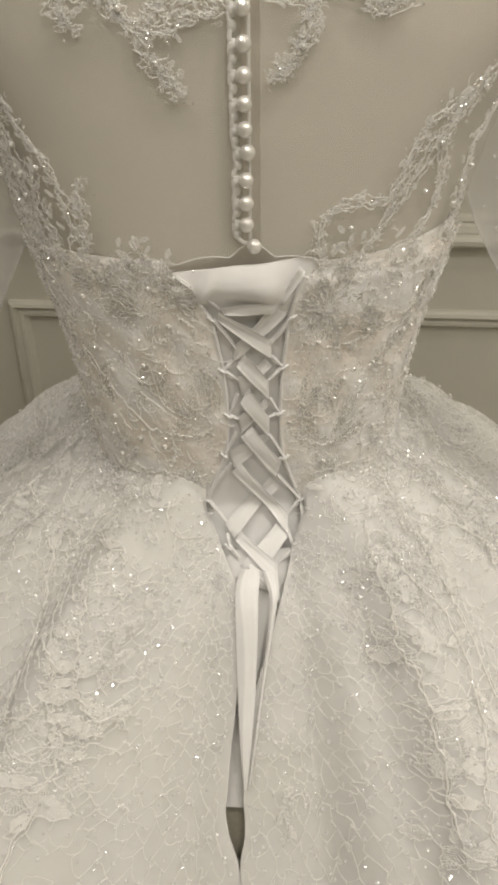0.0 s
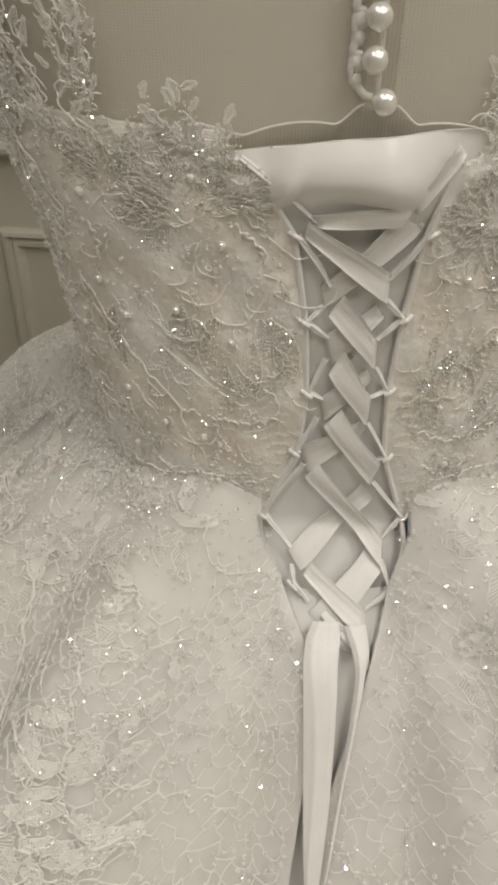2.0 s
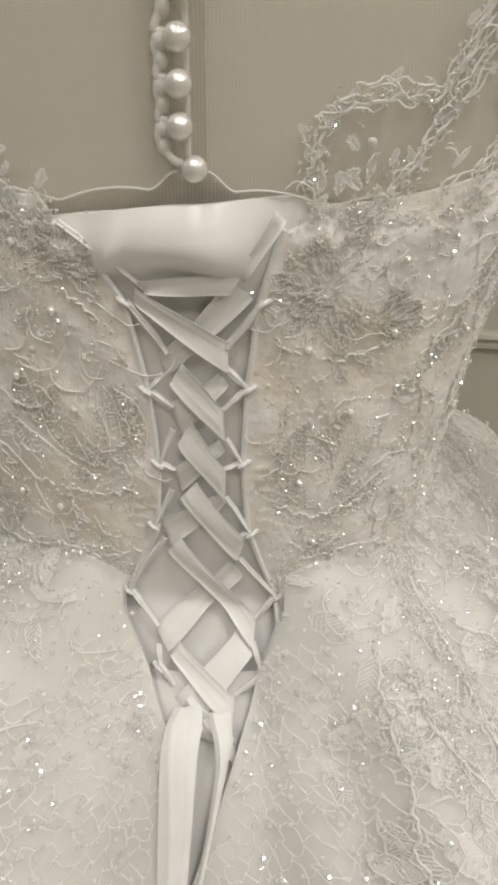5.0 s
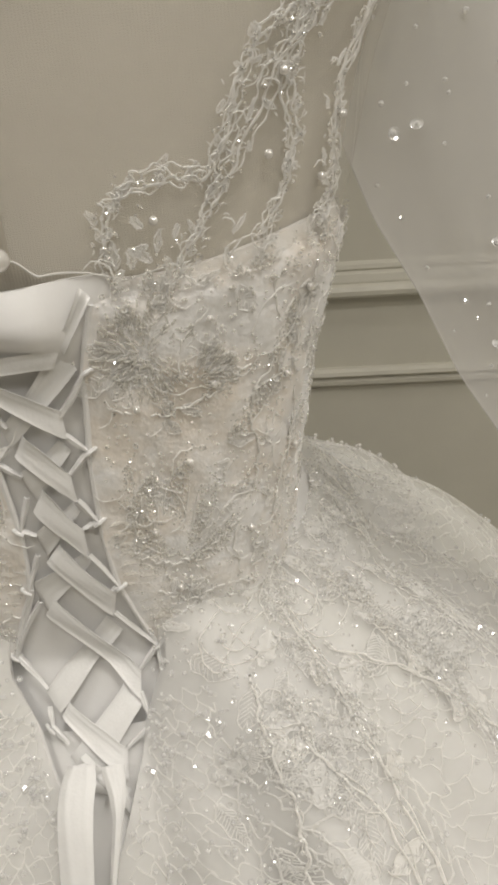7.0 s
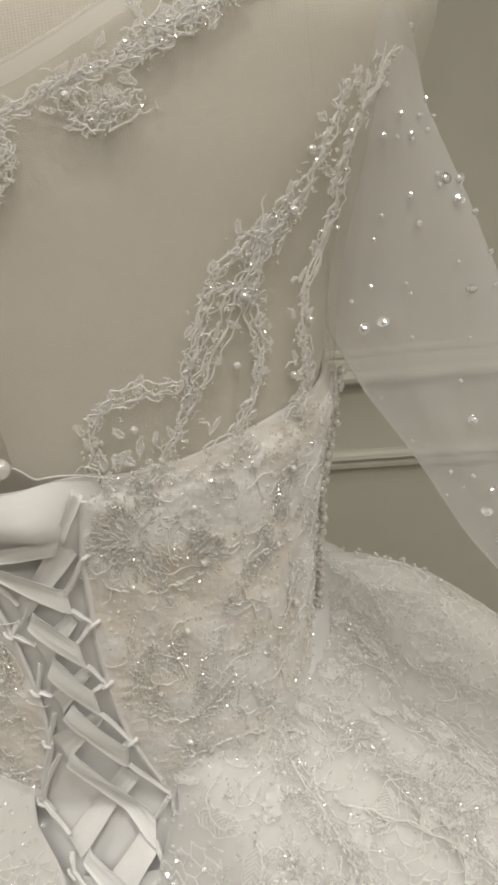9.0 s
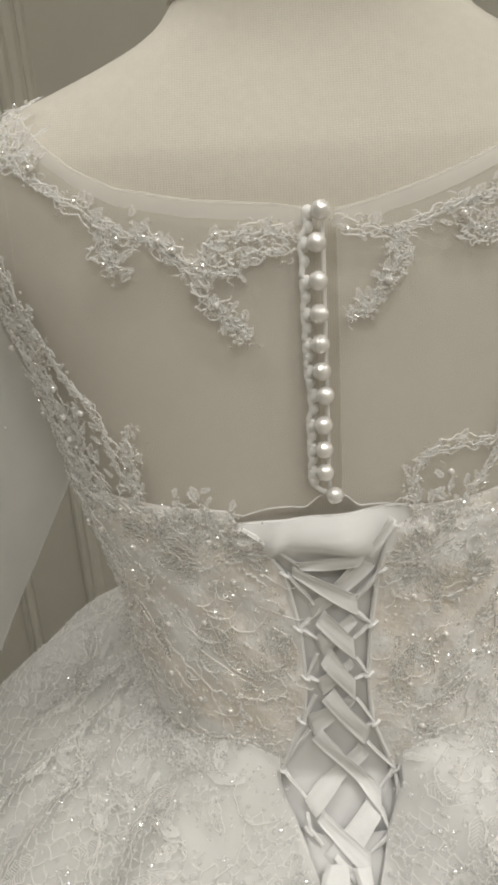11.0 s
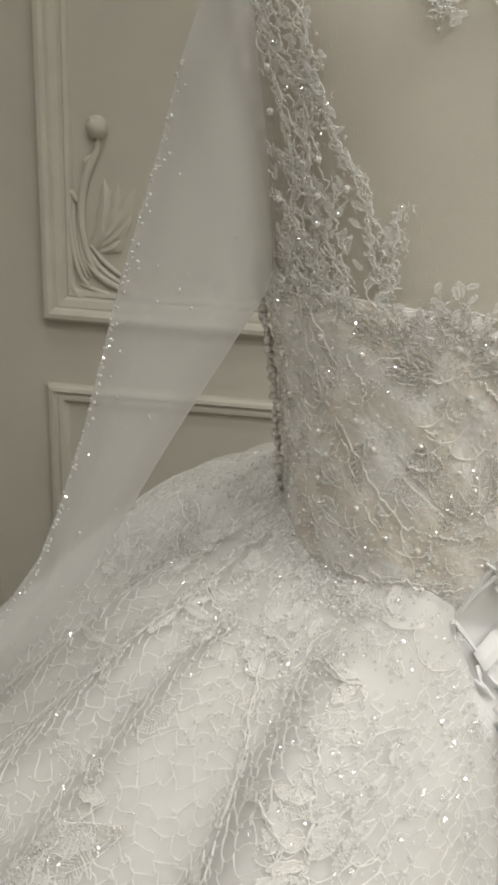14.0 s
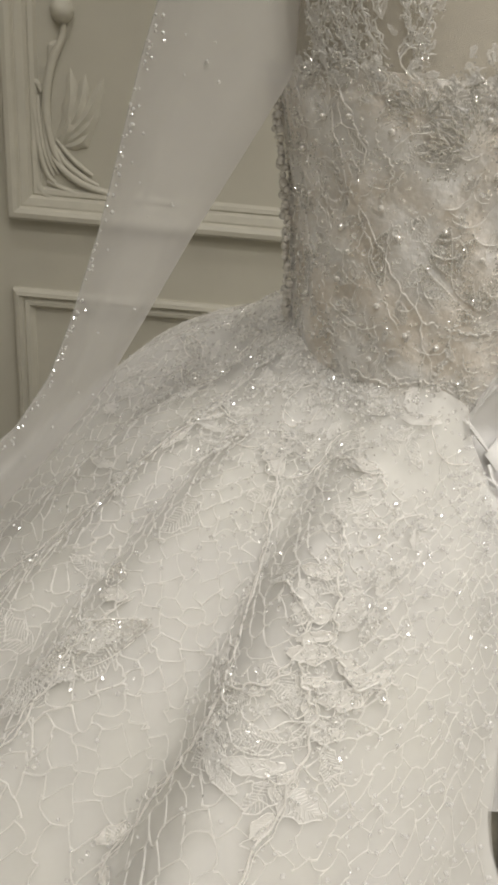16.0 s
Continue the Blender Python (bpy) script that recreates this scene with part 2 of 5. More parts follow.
for _c in (1, 2, 3):
    _v = np.interp(_zz, RINGS[:, 0], RINGS[:, _c])
    for _ in range(3):
        _w = np.convolve(np.pad(_v, 2, mode="edge"), np.ones(5) / 5, mode="valid")
        _v = np.where(_zz < 1.39, _w, 0.5 * _w + 0.5 * _v)
    _tab.append(_v)


def _smooth(x, a, b):
    t = np.clip((x - a) / (b - a), 0, 1)
    return t * t * (3 - 2 * t)


def body0(u, z):
    """A point of the dress form: u metres round from the centre back, z up."""
    u, z = np.asarray(u, float), np.asarray(z, float)
    a, b, yb = (np.interp(z, _zz, t) for t in _tab)
    k = np.abs(u)
    w = np.interp(k, _arc, _X)
    return np.stack([a * np.sign(u) * w - 0.007 * w ** 3 * _smooth(z, 1.42, 1.30), yb + b * np.interp(k, _arc, _Y), z + 0 * u], -1)


def body(u, z, off=0.0):
    e = 0.004
    u, z = np.broadcast_arrays(np.asarray(u, float), np.asarray(z, float))
    five = body0(np.stack([u, u + e, u - e, u, u]), np.stack([z, z, z, z + e, z - e]))
    n = np.cross(five[1] - five[2], five[3] - five[4])
    n = n / np.sqrt(np.maximum((n * n).sum(-1, keepdims=True), 1e-18))
    return five[0] + n * np.asarray(off)[..., None], n


def body_u(x, z):
    """How far round the form a point of its back lies that stands x to the side."""
    a = np.interp(z, _zz, _tab[0])
    half = len(_X) // 2
    return np.sign(x) * np.interp(np.abs(x) / a, _X[: half + 1], _arc[: half + 1])


SKIRT_Y = 0.12
PROFILES = [np.array(p) for p in (
    ((.100, 1.064), (.124, 1.036), (.149, 1.006), (.178, .955), (.212, .88), (.27, .75), (.43, .50), (.60, .25), (.73, .012)),
    ((.112, 1.083), (.150, 1.051), (.197, 1.018), (.245, .965), (.295, .905), (.38, .79), (.53, .54), (.67, .27), (.78, .012)),
    ((.114, 1.086), (.155, 1.066), (.205, 1.035), (.262, .978), (.325, .915), (.42, .80), (.57, .55), (.70, .28), (.80, .012)),
    ((.116, 1.092), (.165, 1.086), (.222, 1.062), (.285, 1.003), (.345, .935), (.44, .81), (.58, .55), (.71, .28), (.80, .012)))]
VALLEYS = ((-24.0, 5.0, 0.040), (24.0, 4.5, 0.038), (-45.0, 4.5, 0.028), (44.0, 4.5, 0.026), (-63.0, 4.0, 0.020), (-78.0, 5.0, 0.018),
           (62.0, 4.5, 0.020), (78.0, 5.0, 0.018), (-97.0, 6.0, 0.012), (98.0, 6.0, 0.012), (-120, 6, 0.012), (122, 6, 0.012), (-145, 6, .012), (147, 6, .012), (173, 6, .012))


_fine = np.linspace(0, 8, 161)
_PROFILE = [[np.convolve(np.pad(np.interp(_fine, np.arange(9), p[:, c]), 8, mode="reflect", reflect_type="odd"), np.ones(17) / 17, mode="valid") for p in PROFILES] for c in (0, 1)]
_turns = np.linspace(-200, 200, 4001)
_FOLD = -sum(0.68 * d * np.exp(-(((_turns - c) / (1.2 * w)) ** 2)) for c, w, d in VALLEYS)


def skirt0(th, s, off=0.0):
    """A point of the skirt: th degrees round from the centre back, s from waist (0) to hem (8)."""
    th, s = np.asarray(th, float), np.asarray(s, float)
    w1, w2, w3 = _smooth(np.abs(th), 10, 28), _smooth(np.abs(th), 40, 82), _smooth(np.abs(th), 82, 118)
    rz = []
    for c in (0, 1):
        v = [np.interp(s, _fine, q) for q in _PROFILE[c]]
        rz.append(((v[0] * (1 - w1) + v[1] * w1) * (1 - w2) + v[2] * w2) * (1 - w3) + v[3] * w3)
    r, z = rz
    grow = _smooth(s, 0.15, 2.6) * (1 + 0.25 * np.maximum(s - 3, 0))
    fold = np.interp(th, _turns, _FOLD)
    fold = fold + 0.0035 * np.sin(np.radians(th * 17 + 40)) * _smooth(np.abs(th), 22, 40) + 0.0025 * np.sin(np.radians(th * 29 + 10 * s)) * _smooth(np.abs(th), 22, 40)
    r = r + (fold + 0.010) * grow * 0.85 + off * 0.75
    z = z + (fold + 0.010) * grow * 0.5 + off * 0.65
    sag = np.where(th > 0, 0.035, 0.024) * _smooth(np.abs(th), 50, 105) * _smooth(s, 0.0, 1.3)
    z = z - sag
    r = r - 0.25 * sag
    a = np.radians(th)
    return np.stack([r * np.sin(a), SKIRT_Y - r * np.cos(a), z], -1)


def skirt(th, s, off=0.0):
    e = 0.03
    th, s = np.broadcast_arrays(np.asarray(th, float), np.asarray(s, float))
    five = skirt0(np.stack([th, th + e * 10, th - e * 10, th, th]), np.stack([s, s, s, s - e, s + e]))
    n = np.cross(five[1] - five[2], five[3] - five[4])
    n = n / np.sqrt(np.maximum((n * n).sum(-1, keepdims=True), 1e-18))
    return five[0] + n * np.asarray(off)[..., None], n


GAP_Z = (1.000, 1.014, 1.040, 1.068, 1.103, 1.135, 1.168, 1.204, 1.220, 1.230, 1.238, 1.27)
GAP_L = (-.004, -.010, -.018, -.031, -.018, -.016, -.018, -.024, -.034, -.044, -.051, -.055)
GAP_R = (.010, .017, .026, .031, .0195, .017, .018, .0215, .0255, .0285, .031, .034)


# ---- the room ----
X0, X1, Y0, YW = -2.2, 2.2, -2.6, 1.0
for name, b, mat, label in (
    ("floor", (X0, X1, Y0, YW, -0.1, 0.0), FLOOR, "plain pale beige floor under the gown"),
    ("ceiling", (X0 - 0.1, X1 + 0.1, Y0 - 0.1, YW + 0.1, CEIL, CEIL + 0.1), CEILING, "plain white painted ceiling with downlights"),
    ("wall_north", (X0 - 0.1, X1 + 0.1, YW, YW + 0.1, -0.1, CEIL), WALL, "grey-beige painted wall with moulded panels"),
    ("wall_south", (X0 - 0.1, X1 + 0.1, Y0 - 0.1, Y0, -0.1, CEIL), WALL, "plain grey-beige painted wall"),
    ("wall_west", (X0 - 0.1, X0, Y0, YW, -0.1, CEIL), WALL, "plain grey-beige painted wall"),
    ("wall_east", (X1, X1 + 0.1, Y0, YW, -0.1, CEIL), WALL, "plain grey-beige painted wall"),
):
    tagged(new(name, mesh_of(name, *box(*b), mat, smooth=False)), label, name.split("_")[0], kind="structure")

wall = bpy.data.objects["wall_north"]


def moulding(x0, x1, z0, z1, width, deep, steps):
    """A mitred frame of stepped mouldings on the north wall. steps: (how far in, how proud), as parts of width and deep."""
    rows = []
    for w, d in steps:
        k = w * width
        rows.append([(x0 + k, YW - d * deep, z0 + k), (x1 - k, YW - d * deep, z0 + k), (x1 - k, YW - d * deep, z1 - k), (x0 + k, YW - d * deep, z1 - k)])
    v, f = grid(np.array(rows), close=True)
    return v, f


BIG = ((0, 0), (0, 0.75), (0.08, 0.95), (0.22, 1.0), (0.34, 0.86), (0.40, 0.6), (0.46, 0.62), (0.66, 0.5), (0.74, 0.25), (0.8, 0.34), (0.92, 0.28), (1.0, 0.0))
SMALL = ((0, 0), (0, 0.6), (0.12, 0.9), (0.3, 1.0), (0.42, 0.55), (0.5, 0.5), (0.6, 0.75), (0.78, 0.7), (1.0, 0.0))
for x0, x1 in ((-1.95, -0.70), (-0.58, 0.72), (0.84, 2.1)):
    part("trim", moulding(x0, x1, 0.953, 2.25, 0.056, 0.026, BIG), PLASTER, wall, "stepped painted panel moulding", smooth=False)
    part("trim", moulding(x0, x1, 0.16, 0.828, 0.037, 0.018, SMALL), PLASTER, wall, "narrow stepped painted panel moulding", smooth=False)


def ornament(x, z, flip):
    """A carved acanthus scroll in the corner of a wall panel: stems, leaf and a ball, in relief."""
    y = YW - 0.002
    makes = []
    sx = -1 if flip else 1
    stems = (
        # the main stem under the ball, the hooked plume beside it, the foot
        (((.049, .262, 4), (.046, .240, 5), (.030, .205, 6), (.020, .160, 6), (.020, .115, 6), (.030, .070, 6), (.045, .045, 5)), .0075),
        (((.046, .236, 5), (.030, .228, 4), (.026, .210, 3)), .0055),
        (((.012, .160, 3), (.002, .175, 5), (-.004, .165, 5), (-.001, .120, 5), (.006, .070, 5), (.016, .035, 5), (.030, .018, 4)), .0060),
        (((.006, .155, 3), (.006, .115, 5), (.014, .065, 5), (.028, .030, 4)), .0050), (((.013, .140, 3), (.014, .105, 5), (.022, .060, 5), (.036, .034, 4)), .0045),
        (((.000, .040, 3), (.002, .012, 5), (.016, -.004, 5), (.032, -.006, 4), (.030, .006, 4)), .0065),
        # fluted lower leaf that sweeps along the rail
        (((.020, .070, 3), (.044, .042, 6), (.080, .020, 6), (.120, .010, 5), (.165, .012, 3)), .0070), (((.030, .080, 3), (.050, .052, 5), (.078, .032, 5), (.104, .020, 4)), .0055),
        (((.034, .088, 3), (.056, .064, 5), (.078, .046, 4), (.094, .036, 3)), .0045), (((.016, .020, 3), (.060, .006, 4), (.110, .000, 4), (.170, .002, 3)), .0050),
    )
    for pts, r in stems:
        line = spline([(x + sx * a, y + 0.002 - 0.0006 * d, z + b) for a, b, d in pts], 26)
        makes.append(tube(line, r * (0.45 + 0.55 * np.sin(np.linspace(0.3, 2.95, 26))), 8))
    makes.append(ball((x + sx * 0.048, y - 0.003, z + 0.280), 0.0185, 16, 10))
    # the side leaf: overlapping lobes with a raised rib each
    for a0, b0, a1, b1, w in ((.038, .090, .058, .200, .012), (.042, .092, .082, .192, .013), (.046, .090, .112, .188, .013), (.050, .086, .106, .150, .012), (.052, .078, .094, .118, .011), (.040, .080, .052, .150, .011)):
        t, q = np.linspace(0, 1, 14)[:, None], np.linspace(-1, 1, 9)[None, :]
        da, db = a1 - a0, b1 - b0
        n = math.hypot(da, db)
        half = w * np.sin(math.pi * (0.08 + 0.90 * t)) ** 0.8 * (1 + 0.18 * np.sin(t * 17))
        bow = 0.010 * np.sin(math.pi * t)
        pa, pb = a0 + da * t + (q * half + bow) * db / n, b0 + db * t - (q * half + bow) * da / n
        high = 0.0075 * np.sqrt(np.maximum(0, 1 - q ** 2)) * np.sin(math.pi * (0.1 + 0.85 * t)) + 0.0025 * np.exp(-((q / 0.18) ** 2)) * np.sin(math.pi * t)
        makes.append(grid(np.stack([x + sx * pa, y + 0.002 - high + 0 * pa, z + pb], -1)))
    return join(*makes)


part("ornament", ornament(-0.530, 0.998, False), PLASTER, wall, "carved acanthus scroll with a ball, painted")
part("ornament", ornament(0.680, 0.998, True), PLASTER, wall, "carved acanthus scroll with a ball, painted")

for lx, ly in LAMPS:
    lamp_thing = thing("downlight", "small round recessed ceiling downlight", "lamp", pose(lx, ly, CEIL))
    turn = np.linspace(0, 2 * math.pi, 25)[:-1]
    ring = lambda r, h: np.stack([r * np.cos(turn), r * np.sin(turn), h + 0 * turn], -1)  # noqa: E731
    part("rim", grid(np.stack([ring(0.185, 0.0), ring(0.180, -0.008), ring(0.160, -0.010), ring(0.155, 0.0)]), close=True), CEILING, lamp_thing, "white metal rim")
    part("diffuser", (list(ring(0.155, -0.004)), [tuple(range(24))]), GLOW, lamp_thing, "glowing round diffuser")


# ---- the dress form ----
HOME = pose(0, 0, 0, 0, 0, YAW)


def round_form(z, off, cols=96):
    u = np.concatenate([np.linspace(0, ARC, cols // 2 + 1), -np.linspace(ARC, 0, cols // 2 + 1)[1:-1]])
    uu, zz = np.meshgrid(u, z)
    return body(uu, zz, off)[0]


levels = np.concatenate([np.linspace(0.91, 1.38, 48), np.linspace(1.384, 1.515, 44)])
form = round_form(levels, -0.004)
v, f = grid(form, close=True)
cols = form.shape[1]
top = [form[-1].mean(0)[None] + (form[-1] - form[-1].mean(0)) * k + np.array([[0, 0, 0.004 * (1 - k)]]) for k in (0.9, 0.5, 0.1)]
v2, f2 = grid(np.stack([form[-1]] + top), close=True)
pole = tube([(0, 0.115, 0.0), (0, 0.115, 0.3), (0, 0.115, 0.95)], 0.018, 12)
base = ball((0, 0.115, 0.012), 0.16, 24, 6, 0.075)
# a seam round the foot of the neck
seam = tube(round_form(np.array([1.4635]), -0.0036)[0][list(range(cols)) + [0]], 0.0009, 5, ends=False)
mannequin = new("mannequin", mesh_of("mannequin", *join((v, f), (v2, f2), pole, base, seam), LINEN))
mannequin.matrix_world = HOME
tagged(mannequin, "cream linen-covered headless mannequin torso on a stand", "mannequin")

# ---- the wedding dress ----
dress = thing("wedding_dress", "white beaded lace ball gown laced up the back, on a mannequin", "dress", HOME)


def gap_l(z):
    return np.interp(z, GAP_Z, GAP_L)


def gap_r(z):
    return np.interp(z, GAP_Z, GAP_R)


def top_edge(u):
    """Height of the bodice's upper edge round the form."""
    k = np.abs(u)
    return 1.2375 + np.where(u > 0, 0.011, 0.002) * _smooth(k, 0.045, 0.125) + 0.05 * _smooth(k, 0.23, 0.33)


def low_edge(u):
    k = np.abs(u)
    return 1.066 - 0.014 * _smooth(k, 0.05, 0.09)


def bodice_panel(side):
    t = np.linspace(0, 1, 56)[:, None]
    w = np.linspace(0, 1, 90)[None, :]
    z = 1.07 + 0.17 * t + 0 * w
    for _ in range(3):
        x = (gap_r(z) if side > 0 else gap_l(z))
        u0 = body_u(x, z)
        u = u0 * (1 - w) + side * ARC * w
        z = low_edge(u) * (1 - t) + top_edge(u) * t
    wave = 0.0012 * np.sin(u * 160 + 30 * z) * np.sin(z * 110)
    roll = _smooth(t, 0.94, 1.0)
    out = body(u, z, (0.0042 + wave) * (1 - roll) - 0.0012 * roll)[0]
    inn = body(u, z, 0.0018 - 0.0050 * roll + 0 * u)[0]
    return slab(out, inn)


for side in (-1, 1):
    part("bodice_panel", bodice_panel(side), BODICE, dress, "ivory lace-covered bodice back panel")
    z = np.linspace(1.06, 1.231, 60)
    line = body(body_u((gap_r(z) if side > 0 else gap_l(z)), z), z, 0.0035)[0]
    part("bodice_edge", tube(line, 0.0013, 7), RIBBON, dress, "corded satin edge of the lacing gap")

# satin panel behind the lacing
zz, ww = np.meshgrid(np.linspace(0.985, 1.2355, 60), np.linspace(-1, 1, 36), indexing="ij")
lift = (0.0008 + 0.0044 * np.exp(-(((ww + 0.45 - 10 * (zz - 1.222)) / 0.075) ** 2) - ((zz - 1.221) / 0.008) ** 2)
        + 0.0042 * np.exp(-(((ww - 0.35 + 14 * (zz - 1.220)) / 0.28) ** 2) - ((zz - 1.219) / 0.007) ** 2)
        + 0.0085 * np.exp(-(((zz - 1.2255) / 0.0105) ** 2)) * (1 - ww ** 2) ** 0.7 * (1 + 0.25 * np.sin(ww * 5 + 0.6)) + 0.0007 * np.sin(ww * 9 + 70 * zz) * _smooth(zz, 1.19, 1.22))
drop = 0.0035 * ww ** 2 * _smooth(zz, 1.22, 1.2355) - 0.004 * _smooth(zz, 1.225, 1.2355) * (0.5 + 0.5 * ww)
sat = body(body_u(-0.008 + 0.044 * ww, zz), zz + 0.004 * (ww + 0.3) * _smooth(zz, 1.2, 1.2355) - 0.4 * drop, lift)[0]
low = _smooth(zz, 1.06, 1.00)[..., None]
sat = sat - np.concatenate([0 * low, 0.026 * (1.06 - np.minimum(zz, 1.06))[..., None] / 0.06, 0 * low], -1)
part("modesty_panel", slab(sat, sat + np.array([0, 0.002, 0])), SATIN, dress, "smooth white satin panel behind the lacing")


# ---- lacing ----
def lace_y(x, z, lift):
    """A point in front of the lacing gap."""
    p = body(body_u(np.asarray(x, float), np.asarray(z, float)), z, 0.0)[0]
    p[..., 1] += -lift - 0.046 * np.maximum(0, 1.062 - np.asarray(z)) / 0.06
    return p


def ribbon(line, width, thick=0.0003, crease=0.0005, twist=0.0):
    """A flat satin ribbon along a line; width: one for each point."""
    line = np.asarray(line, float)
    way = np.gradient(line, axis=0)
    way /= np.linalg.norm(way, axis=1, keepdims=True)
    out = np.array([0.0, -1.0, 0.12]) / np.linalg.norm([1.0, 0.12])
    side = np.cross(way, out)
    side /= np.linalg.norm(side, axis=1, keepdims=True)
    nn = np.cross(side, way)
    s = np.linspace(-1, 1, 11)
    w = np.broadcast_to(np.asarray(width, float), (len(line),))[:, None, None] * 0.5
    along = np.linspace(0, 1, len(line))[:, None]
    relief = (0.00030 * np.sin(s[None, :] * 4.2 + twist + 1.3 * along) * (1 - 0.3 * along) + crease * (1 - s[None, :] ** 2) + 0.0002 * np.sin(9 * along + twist))[:, :, None] * np.sign(nn[:, 1:2] * -1)[:, None]
    front = line[:, None] + w * s[None, :, None] * side[:, None] + relief * nn[:, None]
    return slab(front, front + thick * np.array([0, 1.0, 0]))


LOOPS_L = [(-.0232, 1.2045), (-.0180, 1.1695), (-.0152, 1.1365), (-.0185, 1.1050), (-.0314, 1.0673), (-.0172, 1.0400)]
LOOPS_R = [(.0228, 1.2055), (.0182, 1.1715), (.0164, 1.1380), (.0201, 1.1027), (.0322, 1.0666), (.0274, 1.0380)]


def flat_run(a, b, c, d, lift, phase, folds=2, n=22):
    """One crossing of the lacing: a flat pressed ribbon between its start edge a-b and its slanting end edge c-d, rolled a little along both sides."""
    a, b, c, d = (np.array(q) for q in (a, b, c, d))
    t, w = np.linspace(0, 1, n)[:, None, None], np.linspace(0, 1, 15)[None, :, None]
    flat = (a * (1 - w) + b * w) * (1 - t) + (c * (1 - w) + d * w) * t
    way = (c + d - a - b) / np.linalg.norm(c + d - a - b)
    flat = flat + np.array([-way[1], way[0]]) * (0.0005 * np.sin(math.pi * t) * np.sin(phase) + 0.0002 * np.sin(7 * t + phase) * (2 * w - 1))
    t, w = t[..., 0], w[..., 0]
    rolled = 0.00035 * (np.exp(-((w / 0.07) ** 2)) + np.exp(-(((w - 1) / 0.07) ** 2)))
    pressed = 0.00022 * np.exp(-(((w - 0.22 - 0.06 * np.sin(2 * t + phase)) / 0.045) ** 2)) + 0.00016 * (folds > 1) * np.exp(-(((w - 0.72 + 0.10 * t) / 0.05) ** 2))
    up = lift + 0.0011 * np.sin(math.pi * t) + rolled + pressed + 0.0004 * np.sin(3 * t + 5 * w + phase) - 0.0011 * _smooth(t, 0.93, 1.0) - 0.0011 * _smooth(t, 0.07, 0.0)
    front = lace_y(flat[..., 0], flat[..., 1], up)
    return slab(front, front + np.array([0, 0.00035, 0]))


OVER = (((-.0198, 1.2102), (-.0206, 1.2035), (.0111, 1.1908), (.0113, 1.1780)), ((-.0048, 1.1816), (-.0101, 1.1724), (.0096, 1.1624), (.0100, 1.1485)),
        ((-.0024, 1.1568), (-.0080, 1.1462), (.0102, 1.1350), (.0101, 1.1200)), ((-.0012, 1.1282), (-.0078, 1.1200), (.0184, 1.1000), (.0155, 1.0870)),
        ((-.0086, 1.0992), (-.0140, 1.0907), (.0236, 1.0570), (.0230, 1.0470)), ((-.0093, 1.0490), (-.0130, 1.0435), (.0157, 1.0314), (.0155, 1.0205)))
UNDER = (((.0128, 1.2146), (.0195, 1.2060), (-.0135, 1.1835), (-.0112, 1.1755)), ((.0075, 1.1770), (.0112, 1.1717), (-.0110, 1.1630), (-.0070, 1.1495)),
         ((.0072, 1.1475), (.0100, 1.1425), (-.0108, 1.1340), (-.0080, 1.1210)), ((.0070, 1.1215), (.0101, 1.1165), (-.0182, 1.1080), (-.0134, 1.0922)),
         ((.0115, 1.0858), (.0173, 1.0765), (-.0204, 1.0515), (-.0143, 1.0440)), ((.0156, 1.0525), (.0236, 1.0450), (-.0105, 1.0290), (-.0009, 1.0200)))
for i, corners in enumerate(UNDER):
    part("lacing_ribbon", flat_run(*corners, 0.0034, 1.0 + 1.7 * i), RIBBON, dress, "white satin lacing ribbon")
for i, corners in enumerate(OVER):
    part("lacing_ribbon", flat_run(*corners, 0.0058, 0.4 + 1.3 * i, 1 + i % 2), RIBBON, dress, "white satin lacing ribbon")
part("lacing_ribbon", flat_run((-.0190, 1.2126), (-.0165, 1.2078), (.0160, 1.2162), (.0124, 1.2082), 0.0066, 2.0, 1), RIBBON, dress, "white satin lacing ribbon")
for side, loops in ((-1, LOOPS_L), (1, LOOPS_R)):
    for x, z in loops:
        a = lace_y(x + side * 0.0030, z + 0.0009, 0.0040)
        b = lace_y(x + side * 0.0010, z + 0.0005, 0.0066)
        c = lace_y(x - side * 0.0010, z - 0.0010, 0.0066)
        part("lacing_loop", tube(spline([a, b, c], 10), np.linspace(0.0010, 0.0008, 10), 8), RIBBON, dress, "thin satin lacing loop")


def drawn(pts, lift=0.0046, r=0.0009):
    """A ribbon drawn together into a thin, slightly flattened cord."""
    line = spline([lace_y(x, z, lift) for x, z in pts], 16)
    return ribbon(line, r * (2.3 + 0.5 * np.sin(np.linspace(0, 5, 16))), thick=0.0007, crease=0.0009, twist=40 * pts[0][1])


